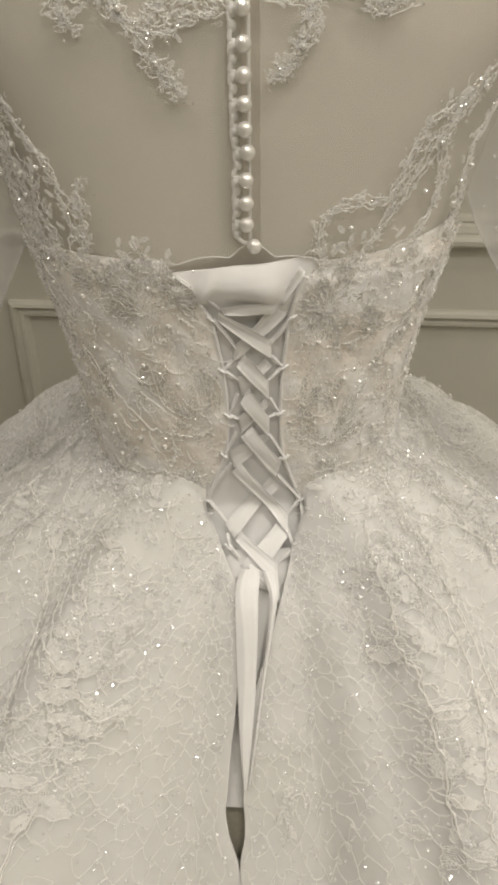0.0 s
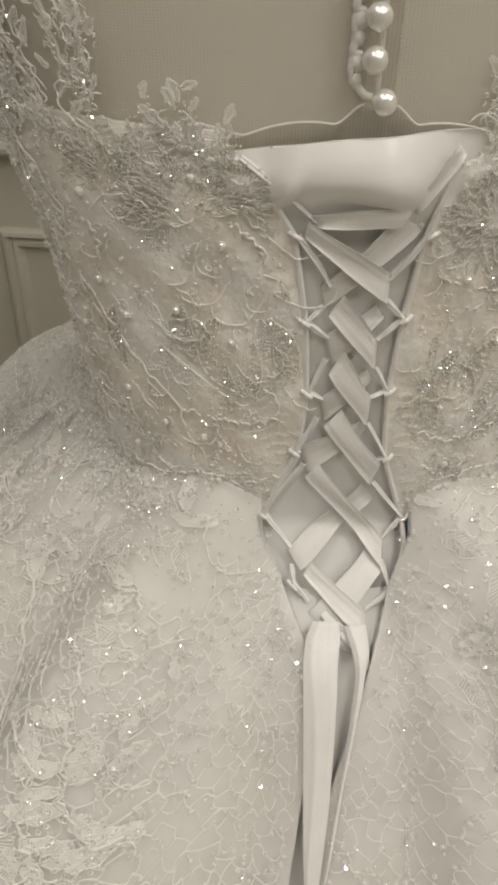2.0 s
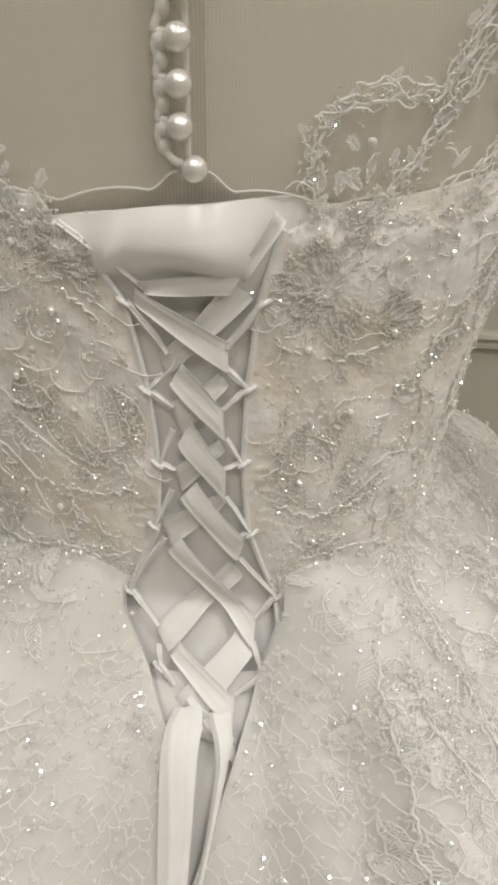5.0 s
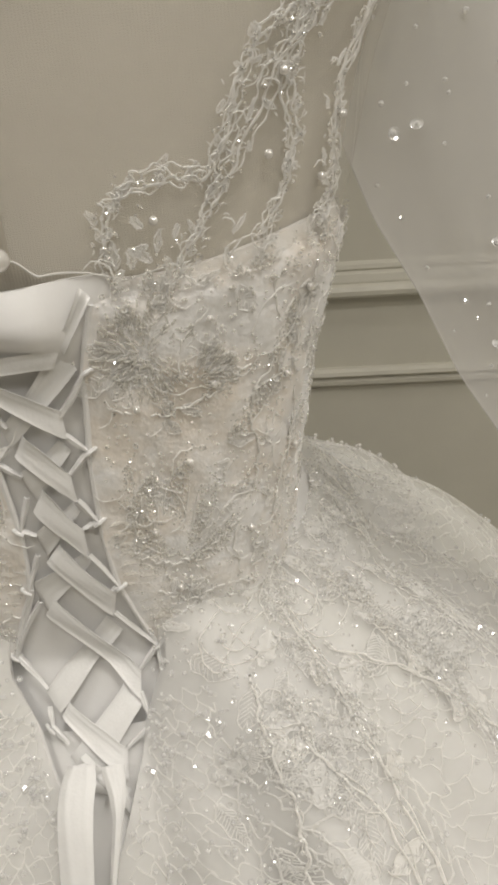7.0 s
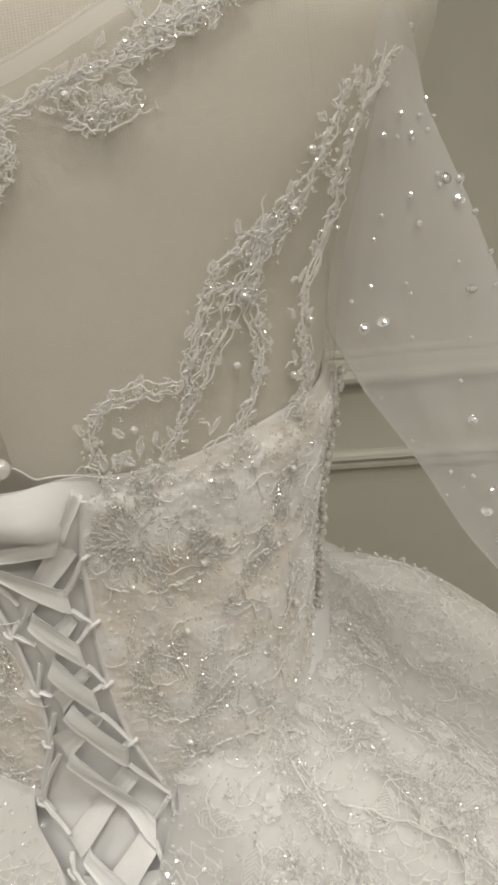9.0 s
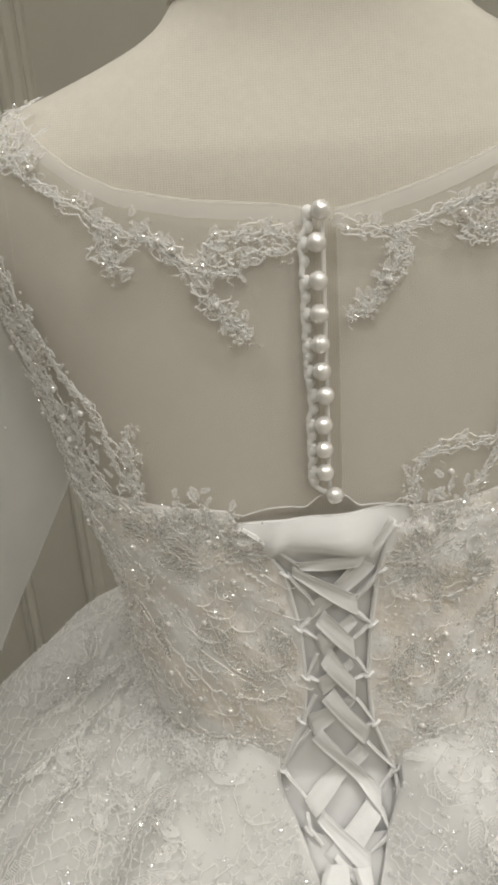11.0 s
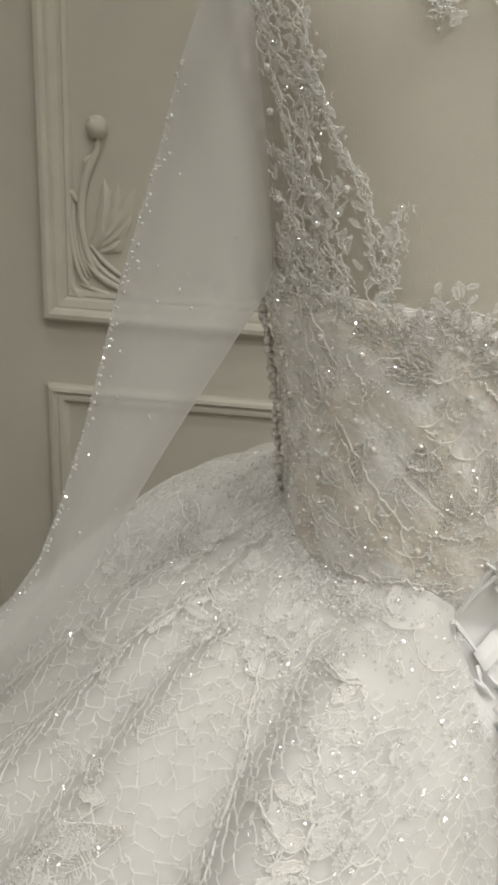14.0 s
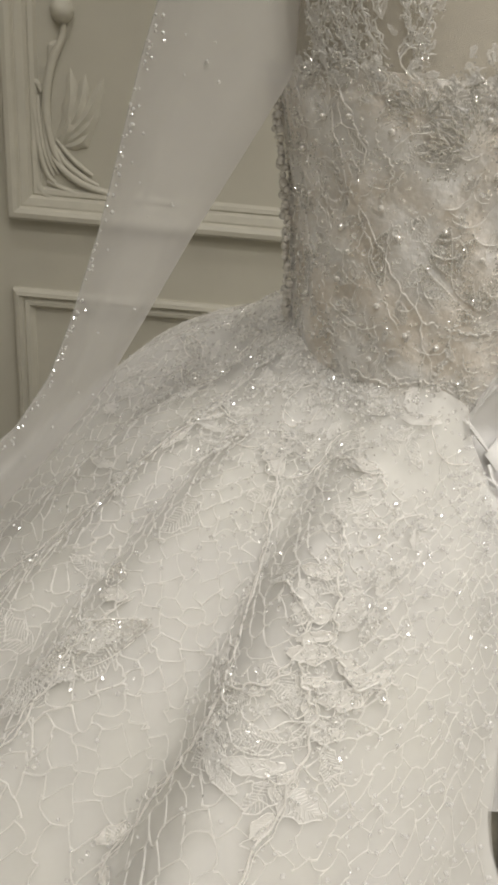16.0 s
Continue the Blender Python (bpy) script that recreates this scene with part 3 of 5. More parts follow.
CORDS = [((.0105, 1.1795), LOOPS_R[1]), ((.0100, 1.1495), LOOPS_R[2]), ((.0100, 1.1215), LOOPS_R[3]), ((.0160, 1.0885), (.0240, 1.0770), LOOPS_R[4]), ((.0230, 1.0490), LOOPS_R[5]),
         (LOOPS_R[0], (.0175, 1.1975), (.0112, 1.1900)), ((.0215, 1.2035), (.0150, 1.1935), (.0108, 1.1880)), (LOOPS_R[1], (.0096, 1.1622)), (LOOPS_R[2], (.0100, 1.1348)), (LOOPS_R[3], (.0150, 1.0995)), (LOOPS_R[4], (.0235, 1.0572)), (LOOPS_R[5], (.0157, 1.0312)),
         ((-.0120, 1.1765), LOOPS_L[1]), ((-.0095, 1.1530), LOOPS_L[2]), ((-.0110, 1.1240), LOOPS_L[3]), ((-.0175, 1.1055), (-.0250, 1.0880), (-.0318, 1.0675)), ((-.0150, 1.0985), (-.0245, 1.0830), (-.0322, 1.0660)), ((-.0185, 1.0470), LOOPS_L[5]),
         (LOOPS_L[0], (-.0150, 1.1930), (-.0105, 1.1850)), (LOOPS_L[1], (-.0095, 1.1625)), (LOOPS_L[2], (-.0095, 1.1335)), (LOOPS_L[4], (-.0190, 1.0535)), (LOOPS_L[5], (-.0105, 1.0340)),
         ((-.0430, 1.2310), (-.0310, 1.2215), (-.0170, 1.2095)), ((.0322, 1.0660), (.0335, 1.0520), (.0278, 1.0390))]
for pts in CORDS:
    part("lacing_cord", drawn(pts), RIBBON, dress, "thin satin lacing cord")
part("lacing_cord", flat_run((.0265, 1.2372), (.0295, 1.2335), (.0140, 1.2170), (.0165, 1.2130), 0.0062, 0.8, 1), RIBBON, dress, "folded satin lacing end")

# the tied end: a knot wrapped in folds, and two tails that fall over the skirt
knot = []
for x0, z0, x1, z1, x2, z2, w in ((-.0105, 1.0230, -.0010, 1.0290, .0080, 1.0215, .0085), (-.0115, 1.0180, -.0030, 1.0250, .0095, 1.0190, .0065), (-.0040, 1.0300, .0050, 1.0255, .0150, 1.0180, .0060), (.0020, 1.0240, .0100, 1.0230, .0170, 1.0120, .0055)):
    k = np.linspace(0, 1, 18)
    line = spline([lace_y(x0, z0, 0.006), lace_y(x1, z1, 0.0125), lace_y(x2, z2, 0.008)], 18)
    knot.append(ribbon(line, w * (0.75 + 0.3 * np.sin(math.pi * k)), 0.0006, 0.0016, 9 * x0 * 1000))
part("ribbon_knot", join(*knot), RIBBON, dress, "tied satin ribbon knot")


def tail(ss, lefts, rights, lift, phase):
    """A hanging ribbon between two edges, given in degrees round the skirt at some heights, with soft lengthwise folds."""
    s = np.linspace(ss[0], ss[-1], 60)[:, None]
    w = np.linspace(0, 1, 15)[None, :]
    lo, hi = np.interp(s, ss, lefts), np.interp(s, ss, rights)
    for _ in range(2):
        lo[1:-1], hi[1:-1] = (lo[:-2] + 2 * lo[1:-1] + lo[2:]) / 4, (hi[:-2] + 2 * hi[1:-1] + hi[2:]) / 4
    up = lift + 0.0013 * np.sin(math.pi * w) + 0.0005 * np.exp(-(((w - 0.3 - 0.1 * np.sin(3 * s + phase)) / 0.09) ** 2)) + 0.0004 * np.exp(-(((w - 0.78 + 0.08 * np.sin(2 * s)) / 0.07) ** 2)) + 0.0008 * np.sin(4 * s + phase)
    front = skirt(lo + (hi - lo) * w, s + 0 * w, up)[0]
    return slab(front, front + np.array([0, 0.0005, 0]))


part("ribbon_tail", tail((1.28, 1.45, 1.7, 2.3, 2.9, 3.3, 3.7), (-3.8, -5.0, -5.2, -4.5, -3.9, -3.4, -2.6), (1.0, 1.2, 0.6, 0.2, -0.4, -1.2, -2.1), 0.0055, 0.3), RIBBON, dress, "hanging satin ribbon tail")
part("ribbon_tail", tail((1.32, 1.6, 1.8, 2.3, 2.7, 3.2, 3.7), (2.0, 3.2, 3.6, 2.3, 1.0, -0.4, -1.9), (6.0, 6.2, 5.3, 3.3, 1.7, 0.1, -1.6), 0.0050, 1.3), RIBBON, dress, "hanging satin ribbon tail")

# ---- skirt ----
def slit(s):
    """Half opening of the skirt at the centre back, in degrees, to both sides."""
    mid = np.interp(s, (0, 1.5, 1.9, 2.6, 3.3, 3.85, 4.2, 4.6, 8), (0, 1.5, 1.0, -1.5, -3.5, -4.3, -3.4, -2.5, -2.5))
    half = np.interp(s, (0, 0.35, 0.9, 1.5, 1.9, 2.3, 2.8, 3.2, 3.8, 3.92, 4.05, 4.22, 8), (19.5, 17.7, 11.2, 6.6, 4.6, 3.4, 2.0, 1.5, 1.5, 1.7, 1.4, 0.06, 0.04))
    left, right = half - mid, half + mid
    return left, right


def skirt_sheet(off, rows=120, cols=361, s1=8.0, s0=0.0):
    s = np.linspace(0, 1, rows)[:, None] ** 1.15 * (s1 - s0) + s0
    w = np.linspace(0, 1, cols)[None, :]
    left, right = slit(s)
    th = right + (360 - left - right) * w
    th = np.where(th > 180, th - 360, th)
    return skirt(th, s + 0 * w, off)[0]


part("skirt_lining", grid(skirt_sheet(0.0)), LINING, dress, "ivory satin skirt lining")
part("skirt_overlay", grid(skirt_sheet(0.0045, 100, 301)), OVERLAY, dress, "sheer ivory tulle skirt layer")
# added dark sheet: paints the shade in the slit's opening
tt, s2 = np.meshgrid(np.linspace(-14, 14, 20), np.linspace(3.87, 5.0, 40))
part("slit_shade", grid(skirt(tt, s2, -0.012)[0]), DARK, dress, "dark grey-beige sheet that paints the shade inside the slit")

tt, s2 = np.meshgrid(np.linspace(-16, 16, 20), np.linspace(0.9, 3.90, 50))
part("inner_skirt", grid(skirt(tt, s2, -0.006)[0]), LINING, dress, "white inner skirt under the lacing")
# the waist seam allowance that closes the skirt against the bodice
th = np.linspace(21, 339, 160)
th = np.where(th > 180, th - 360, th)
rim = skirt(th, 0 * th, 0.003)[0]
inside = np.array([0, 0.115, 0]) + (rim - np.array([0, 0.115, 0])) * np.array([0.80, 0.80, 1.0]) + np.array([0, 0, 0.003])
part("waist_seam", grid(np.stack([rim - np.array([0, 0, 0.006]), rim, 0.5 * (rim + inside) + np.array([0, 0, 0.002]), inside])), LINING, dress, "gathered waist seam of the skirt")

# ---- sheer back, neckline and buttons ----
def neck_z(x):
    """Height of the neckline at x to the side."""
    left = np.interp(-x, (0, .02, .055, .085, .102, .117, .130, .138), (1.3745, 1.3785, 1.382, 1.388, 1.396, 1.407, 1.420, 1.430))
    right = np.interp(x, (0, .015, .028, .042, .055, .067, .085, .104, .120, .130, .138), (1.3745, 1.377, 1.3805, 1.3845, 1.389, 1.394, 1.401, 1.410, 1.419, 1.426, 1.433))
    return np.where(x < 0, left, right)


for side in (-1, 1):
    w = np.linspace(0, 1, 80)[None, :]
    t = np.linspace(0, 1, 60)[:, None]
    x = side * (0.0045 + (0.132 - 0.0045) * w) + 0 * t
    k = np.abs(x)
    hem = lambda k: 1.2385 + 0.004 * np.abs(np.sin(k * 75)) - 0.001 * _smooth(k, .03, .05) + 0.008 * (1 - _smooth(k, 0.004, 0.014))  # noqa: E731
    bottom = np.where(k < 0.06, hem(k), 1.236)
    z = bottom + (neck_z(x) - 0.0005 - bottom) * t
    part("sheer_back", grid(body(body_u(x * (1 + 0.03 * (1 - t)), z), z, 0.0016 + 0 * x)[0]), TULLE, dress, "sheer ivory tulle over the back")
    # the same net round the shoulder and side
    z = 1.236 + 0.176 * t + 0 * np.linspace(0, 1, 50)[None, :]
    inner = np.abs(body_u(0.132 * (1 + 0.03 * (1 - t)), z))
    u = side * (inner + (0.27 - inner) * np.linspace(0, 1, 50)[None, :])
    z = z - 0.02 * t * _smooth(np.abs(u), 0.2, 0.27)
    part("sheer_side", grid(body(u, z, 0.0020 + 0 * u)[0]), TULLE, dress, "sheer ivory tulle over the shoulder")
    x = side * np.linspace(0.004, 0.127, 80)
    z = neck_z(x)
    part("neckline_band", tube(body(body_u(x, z), z, 0.0022)[0], 0.0008, 7), TULLE, dress, "narrow corded white neckline binding")
    x = side * np.linspace(0.003, 0.127, 80)
    strip = np.stack([body(body_u(x, neck_z(x) - q), neck_z(x) - q, 0.0024)[0] for q in (0.0, 0.002, 0.004, 0.0065)])
    part("neckline_facing", grid(strip), SLEEVE, dress, "folded tulle neckline facing")
    x = side * np.linspace(0.0045, 0.062, 60)
    part("sheer_hem", tube(body(body_u(x, hem(np.abs(x))), hem(np.abs(x)), 0.0024)[0], 0.0004, 5), THREAD, dress, "scalloped thread edge of the sheer back")

BUTTONS = [(-.0018, 1.3755), (-.0038, 1.3630), (-.0036, 1.3480), (-.0036, 1.3345), (-.0034, 1.3215), (-.0032, 1.3095), (-.0020, 1.2985), (-.0030, 1.2845), (-.0030, 1.2725), (-.0030, 1.2610), (.0012, 1.2490)]
placket = []
for i in range(10):
    (x0, z0), (x1, z1) = BUTTONS[i], BUTTONS[i + 1]
    mid = (z0 + z1) / 2
    pts = [body(body_u(x, z), z, o)[0] for x, z, o in ((x0 - .0040, z0 - .001, .0022), (x0 - .0066, z0 - .002, .0026), (x0 - .0058, mid, .0024), (x1 - .0066, z1 + .002, .0026), (x1 - .0040, z1 + .001, .0024))]
    puffs = [ball(body(body_u(x0 - .0052, q), q, 0.0018)[0], r, 12, 8, 1.25) for q, r in ((z0 - .001, .0027), (mid, .0023))]
    part("button_loop", join(tube(spline(pts, 14), 0.0013, 8), *puffs), SILK, dress, "soft white fabric button loop")
z = np.linspace(1.252, 1.376, 30)
part("button_strip", tube(body(body_u(-0.0010 + 0 * z, z), z, 0.001)[0], 0.0009, 6), THREAD, dress, "narrow sheer button strip")
pearl_mesh = mesh_of("pearl_button", *ball((0, 0, 0), 0.0041, 24, 14), PEARL)
for x, z in BUTTONS:
    ob = new("pearl_button", pearl_mesh)
    ob.parent = dress
    p, n = body(body_u(x, z), z, 0.0046)
    ob.location = tuple(float(c) for c in p)
    tagged(ob, label="round glossy white pearl button")


# ---- lace, cords and beads ----
RNG = np.random.default_rng(11)


def on_body(u0, z0, base=0.0040):
    """A chart of the form round one point: (p, q) metres across and up, base above it."""
    def chart(p, q, off):
        return body(u0 + np.asarray(p, float), np.clip(z0 + np.asarray(q, float), 0.95, 1.50), np.asarray(off) + base)
    return chart


def on_skirt(t0, s0):
    r0 = float(np.interp(s0, range(6), (.11, .152, .20, .25, .30, .39)))
    step = float(np.interp(s0, (0, 1, 2, 3, 4, 5), (.045, .053, .062, .074, .10, .14)))

    def chart(p, q, off):
        return skirt(t0 + np.degrees(np.asarray(p, float) / r0), np.clip(s0 - np.asarray(q, float) / step, 0.0, 6.5), np.asarray(off) + 0.0045)
    return chart


def cord(chart, pts, r=0.0008, n=36, wig=0.0012, off=0.0012, sides=5):
    """A raised, slightly twisted silk cord that wanders along some points of a chart."""
    p = spline([(a, b, 0) for a, b in pts], n)
    k = np.arange(n)
    f1, f2, f3, f4 = RNG.uniform(0, 6, 4)
    p[:, 0] += wig * (np.sin(k * 0.55 + f1) + 0.6 * np.sin(k * 1.3 + f2))
    p[:, 1] += wig * (np.sin(k * 0.47 + f3) + 0.6 * np.sin(k * 1.1 + f4))
    line = chart(p[:, 0], p[:, 1], off + 0.0004 * np.sin(k * 0.8 + f1))[0]
    rad = r * (1 + 0.22 * np.sin(k * 2.1)) * np.clip(np.minimum(k, n - 1 - k) / 4.0 + 0.35, 0, 1)
    return tube(line, rad, sides)


def stitch(chart, x, y, a, length, lift, r, bend=0.0):
    """One embroidery stitch: a short arched thread."""
    t = np.array([0, 0.35, 0.7, 1.0])
    px = x + length * t * np.cos(a + bend * t)
    py = y + length * t * np.sin(a + bend * t)
    line = chart(px, py, 0.0006 + lift * np.sin(math.pi * (0.15 + 0.8 * t)))[0]
    return tube(line, r * np.array([0.7, 1.0, 1.0, 0.5]), 4)


def curl(chart, x, y, a, size, r=0.0005):
    """A curling tendril."""
    t = np.linspace(0, 1, 7)
    turn = RNG.choice((-1, 1)) * RNG.uniform(1.5, 3.4)
    pts, px, py = [], x, y
    for k in t:
        pts.append((px, py))
        b = a + turn * k ** 1.5
        px, py = px + size / 6 * math.cos(b), py + size / 6 * math.sin(b)
    return [cord(chart, pts, r * 0.42, 22, size * 0.012, 0.0014)]


def hatched(chart, x, y, a, size, width=0.36, n=15, r=0.00042, ground=True):
    """An embroidered leaf: a corded, scalloped outline filled with slanting satin stitches on both sides of its spine."""
    bend, phase = RNG.uniform(-0.8, 0.8), RNG.uniform(0, 6)
    t = np.linspace(0, 1, n + 1)
    ang = a + bend * t
    cx = x + size * np.concatenate([[0.0], np.cumsum(np.cos(ang[:-1]))]) / n
    cy = y + size * np.concatenate([[0.0], np.cumsum(np.sin(ang[:-1]))]) / n
    half = width * size * np.sin(math.pi * (0.06 + 0.90 * t)) ** 0.8 * (1 + 0.16 * np.sin(t * n * 1.25 + phase))
    makes = []
    for side in (-1, 1):
        ex, ey = cx - side * half * np.sin(ang), cy + side * half * np.cos(ang)
        makes.append(tube(chart(ex + RNG.normal(0, .0002, n + 1), ey + RNG.normal(0, .0002, n + 1), np.full(n + 1, 0.0007))[0], r * (1 + 0.25 * np.sin(np.arange(n + 1) * 2.3)), 5))
        k = np.arange(0, n - 1)
        f = np.array([0.0, 0.35, 0.7, 0.97])
        px = cx[k][:, None] * (1 - f) + ex[k + 2][:, None] * f
        py = cy[k][:, None] * (1 - f) + ey[k + 2][:, None] * f
        for line in chart(px, py, 0.0002 + 0.0006 * np.sin(math.pi * np.broadcast_to(f, px.shape)))[0]:
            makes.append(tube(line, r * np.array([0.5, 0.75, 0.75, 0.45]), 4, ends=False))
    if ground:
        q = np.linspace(-1, 1, 5)[None, :]
        makes.append(grid(chart(cx[:, None] - q * half[:, None] * np.sin(ang)[:, None], cy[:, None] + q * half[:, None] * np.cos(ang)[:, None], 0.0002 + 0 * q * t[:, None])[0]))
    return makes


def bead_leaf(chart, pts, width, gap=0.0015):
    """Places of seed beads packed in rows into a lens-shaped, curving leaf."""
    rows = max(3, int(2 * width / gap))
    out = []
    length = sum(math.dist(a, b) for a, b in zip(pts, pts[1:]))
    n = max(5, int(length / gap))
    line = spline([(a, b, 0) for a, b in pts], n)[:, :2]
    way = np.gradient(line, axis=0)
    way /= np.linalg.norm(way, axis=1, keepdims=True)
    lens = np.sin(math.pi * np.linspace(0.06, 0.94, n))
    for k in range(rows):
        q = (2 * (k + 0.5) / rows - 1) * width
        for (a, b), (c, d), w in zip(line, way, lens):
            if (w > 0.3 or k % 2) and RNG.uniform() > 0.10:
                out.append((a - d * q * w + RNG.normal(0, gap * 0.36), b + c * q * w + RNG.normal(0, gap * 0.36)))
    return out


def beaded_leaves(chart, leaves, label, parent_name="beaded_leaf", r=0.00062, gap=0.0015):
    """Leaves of seed beads, each with its outline cord."""
    for pts, width in leaves:
        line = spline([(a, b, 0) for a, b in pts], 24)[:, :2]
        way = np.gradient(line, axis=0)
        way /= np.linalg.norm(way, axis=1, keepdims=True)
        lens = (width + 0.0006) * np.sin(math.pi * np.linspace(0.03, 0.97, 24))[:, None]
        edges = [tube(chart(*(line + k * lens * np.stack([-way[:, 1], way[:, 0]], -1)).T, np.full(24, 0.0005))[0], 0.00033, 5) for k in (-1, 1)]
        applique(parent_name, chart, edges, beads(chart, bead_leaf(chart, pts, width, gap), r, 0.0005, 6, 4), label, SILK)


def bugles(chart, x, y, a0, a1, r0, r1, count):
    """Short glass tubes sewn on in a radiating fan."""
    out = []
    for _ in range(count):
        b, q = RNG.uniform(a0, a1), math.sqrt(RNG.uniform((r0 / r1) ** 2, 1)) * r1
        c = b + RNG.normal(0, 0.35)
        px, py = x + q * math.cos(b), y + q * math.sin(b)
        h = RNG.uniform(0.0010, 0.0017)
        line = chart(np.array([px - h * math.cos(c), px + h * math.cos(c)]), np.array([py - h * math.sin(c), py + h * math.sin(c)]), np.array([0.0007, RNG.uniform(0.0008, 0.0016)]))[0]
        out.append(tube(line, 0.00042, 6))
    return out


def sequin_chain(chart, pts, r=0.0015, step=0.0034):
    """Clear ring sequins sewn on in a row."""
    length = sum(math.dist(a, b) for a, b in zip(pts, pts[1:]))
    return [disc(*chart(a + RNG.normal(0, .0003), b + RNG.normal(0, .0003), 0.0009), r * RNG.uniform(0.85, 1.1), RNG, 9, 0.42) for a, b, _ in spline([(a, b, 0) for a, b in pts], max(3, int(length / step)))]


def beads(chart, pts, r=0.0010, lift=None, n=6, m=4):
    return [ball(chart(x, y, r * 0.9 if lift is None else lift)[0], r * RNG.uniform(0.8, 1.15), n, m, spin=RNG) for x, y in pts]


def applique(name, chart_at, makes, glints=(), label="", mat=THREAD, bead_mat=BEAD, bead_name="bead_trim"):
    ob = part(name, join(*makes), mat, dress, label)
    if glints:
        part(bead_name, join(*glints), bead_mat, ob, kind="stuff", smooth=False)
    return ob


pearl_bead = mesh_of("pearl_bead", *ball((0, 0, 0), 0.0017, 14, 9), PEARL)


def pearl(p, size=1.0):
    ob = new("pearl_bead", pearl_bead)
    ob.parent = dress
    ob.location = tuple(float(c) for c in p)
    ob.scale = (size,) * 3


# fans of glass bugles with feathered stitches round them
for u0, z0, a0, a1, size, count, label in (
    (.046, 1.211, 0.2, 6.0, .020, 190, "fan of champagne glass bugle beads on the bodice"), (.066, 1.196, -0.6, 1.4, .018, 90, "fan of champagne glass bugle beads on the bodice"),
    (-.062, 1.209, 0.4, 3.6, .021, 150, "fan of champagne glass bugle beads on the bodice"), (-.047, 1.217, -0.6, 1.8, .015, 80, "fan of champagne glass bugle beads on the bodice"), (-.088, 1.222, 0.5, 3.6, .014, 50, "fan of champagne glass bugle beads on the bodice"),
):
    chart = on_body(u0, z0)
    makes = []
    for b in np.linspace(a0, a1, 7):
        makes += hatched(chart, 0.35 * size * math.cos(b), 0.35 * size * math.sin(b), b + RNG.normal(0, .2), size * RNG.uniform(0.55, 0.8), 0.22, 10, 0.0003)
    applique("lace_applique", chart, makes, bugles(chart, 0, 0, a0, a1, size * 0.15, size, count) + beads(chart, RNG.normal(0, size * 0.5, (24, 2)), 0.0007, 0.0008), label)
# embroidered leaves along the upper edge and down the sides
for u0, z0, a0, size, count, label in (
    (-.066, 1.240, 1.6, .022, 5, "scalloped lace edge of the bodice"), (-.085, 1.234, 1.9, .020, 4, "scalloped lace edge of the bodice"), (-.052, 1.231, 1.0, .018, 4, "scalloped lace edge of the bodice"),
    (.050, 1.246, 1.6, .018, 4, "scalloped lace edge of the bodice"), (-.118, 1.190, -1.5, .030, 4, "trailing lace spray on the bodice"), (-.150, 1.145, -1.4, .030, 4, "trailing lace spray on the bodice"),
    (.105, 1.145, -1.3, .028, 4, "trailing lace spray on the bodice"), (.118, 1.205, -1.3, .026, 4, "trailing lace spray on the bodice"), (-.108, 1.233, 1.7, .020, 4, "scalloped lace edge of the bodice"),
    (-.132, 1.232, 1.7, .020, 5, "scalloped lace edge of the bodice"), (-.060, 1.098, -1.0, .024, 4, "trailing lace spray on the bodice"), (.060, 1.095, -1.9, .022, 4, "trailing lace spray on the bodice"), (-.098, 1.108, -1.5, .024, 4, "trailing lace spray on the bodice"),
):
    chart = on_body(u0, z0)
    makes = []
    for k in range(2 * count):
        x, y = RNG.normal(0, size * 0.36, 2)
        makes += hatched(chart, x, y, a0 + RNG.normal(0, 0.8), size * RNG.uniform(0.22, 0.42), RNG.uniform(0.16, 0.24), 11, 0.00028, False)
    applique("lace_applique", chart, makes, beads(chart, RNG.normal(0, size * 0.4, (22, 2)), 0.0006, 0.0010), label)
SEEDED = "leaf of clear champagne seed beads on the bodice"
beaded_leaves(on_body(0, 0), (
    (((.052, 1.116), (.043, 1.128), (.041, 1.145), (.047, 1.158)), .0055), (((.056, 1.116), (.055, 1.135), (.058, 1.152), (.064, 1.163)), .0050), (((.060, 1.118), (.068, 1.132), (.072, 1.148), (.070, 1.160)), .0045),
    (((.060, 1.112), (.074, 1.116), (.086, 1.126), (.094, 1.136)), .0050), (((.082, 1.168), (.090, 1.176), (.098, 1.184), (.108, 1.190)), .0048), (((.036, 1.140), (.033, 1.152), (.036, 1.164)), .0040), (((.100, 1.196), (.106, 1.208), (.108, 1.222)), .0045),
    (((-.034, 1.136), (-.028, 1.146), (-.029, 1.160), (-.035, 1.170)), .0050), (((-.042, 1.134), (-.044, 1.146), (-.042, 1.160)), .0048), (((-.050, 1.136), (-.058, 1.146), (-.060, 1.160), (-.056, 1.170)), .0055), (((-.048, 1.128), (-.062, 1.132), (-.074, 1.142), (-.082, 1.154)), .0050),
    (((-.066, 1.150), (-.072, 1.162), (-.070, 1.174)), .0045), (((-.100, 1.140), (-.104, 1.154), (-.100, 1.168)), .0040)), SEEDED)

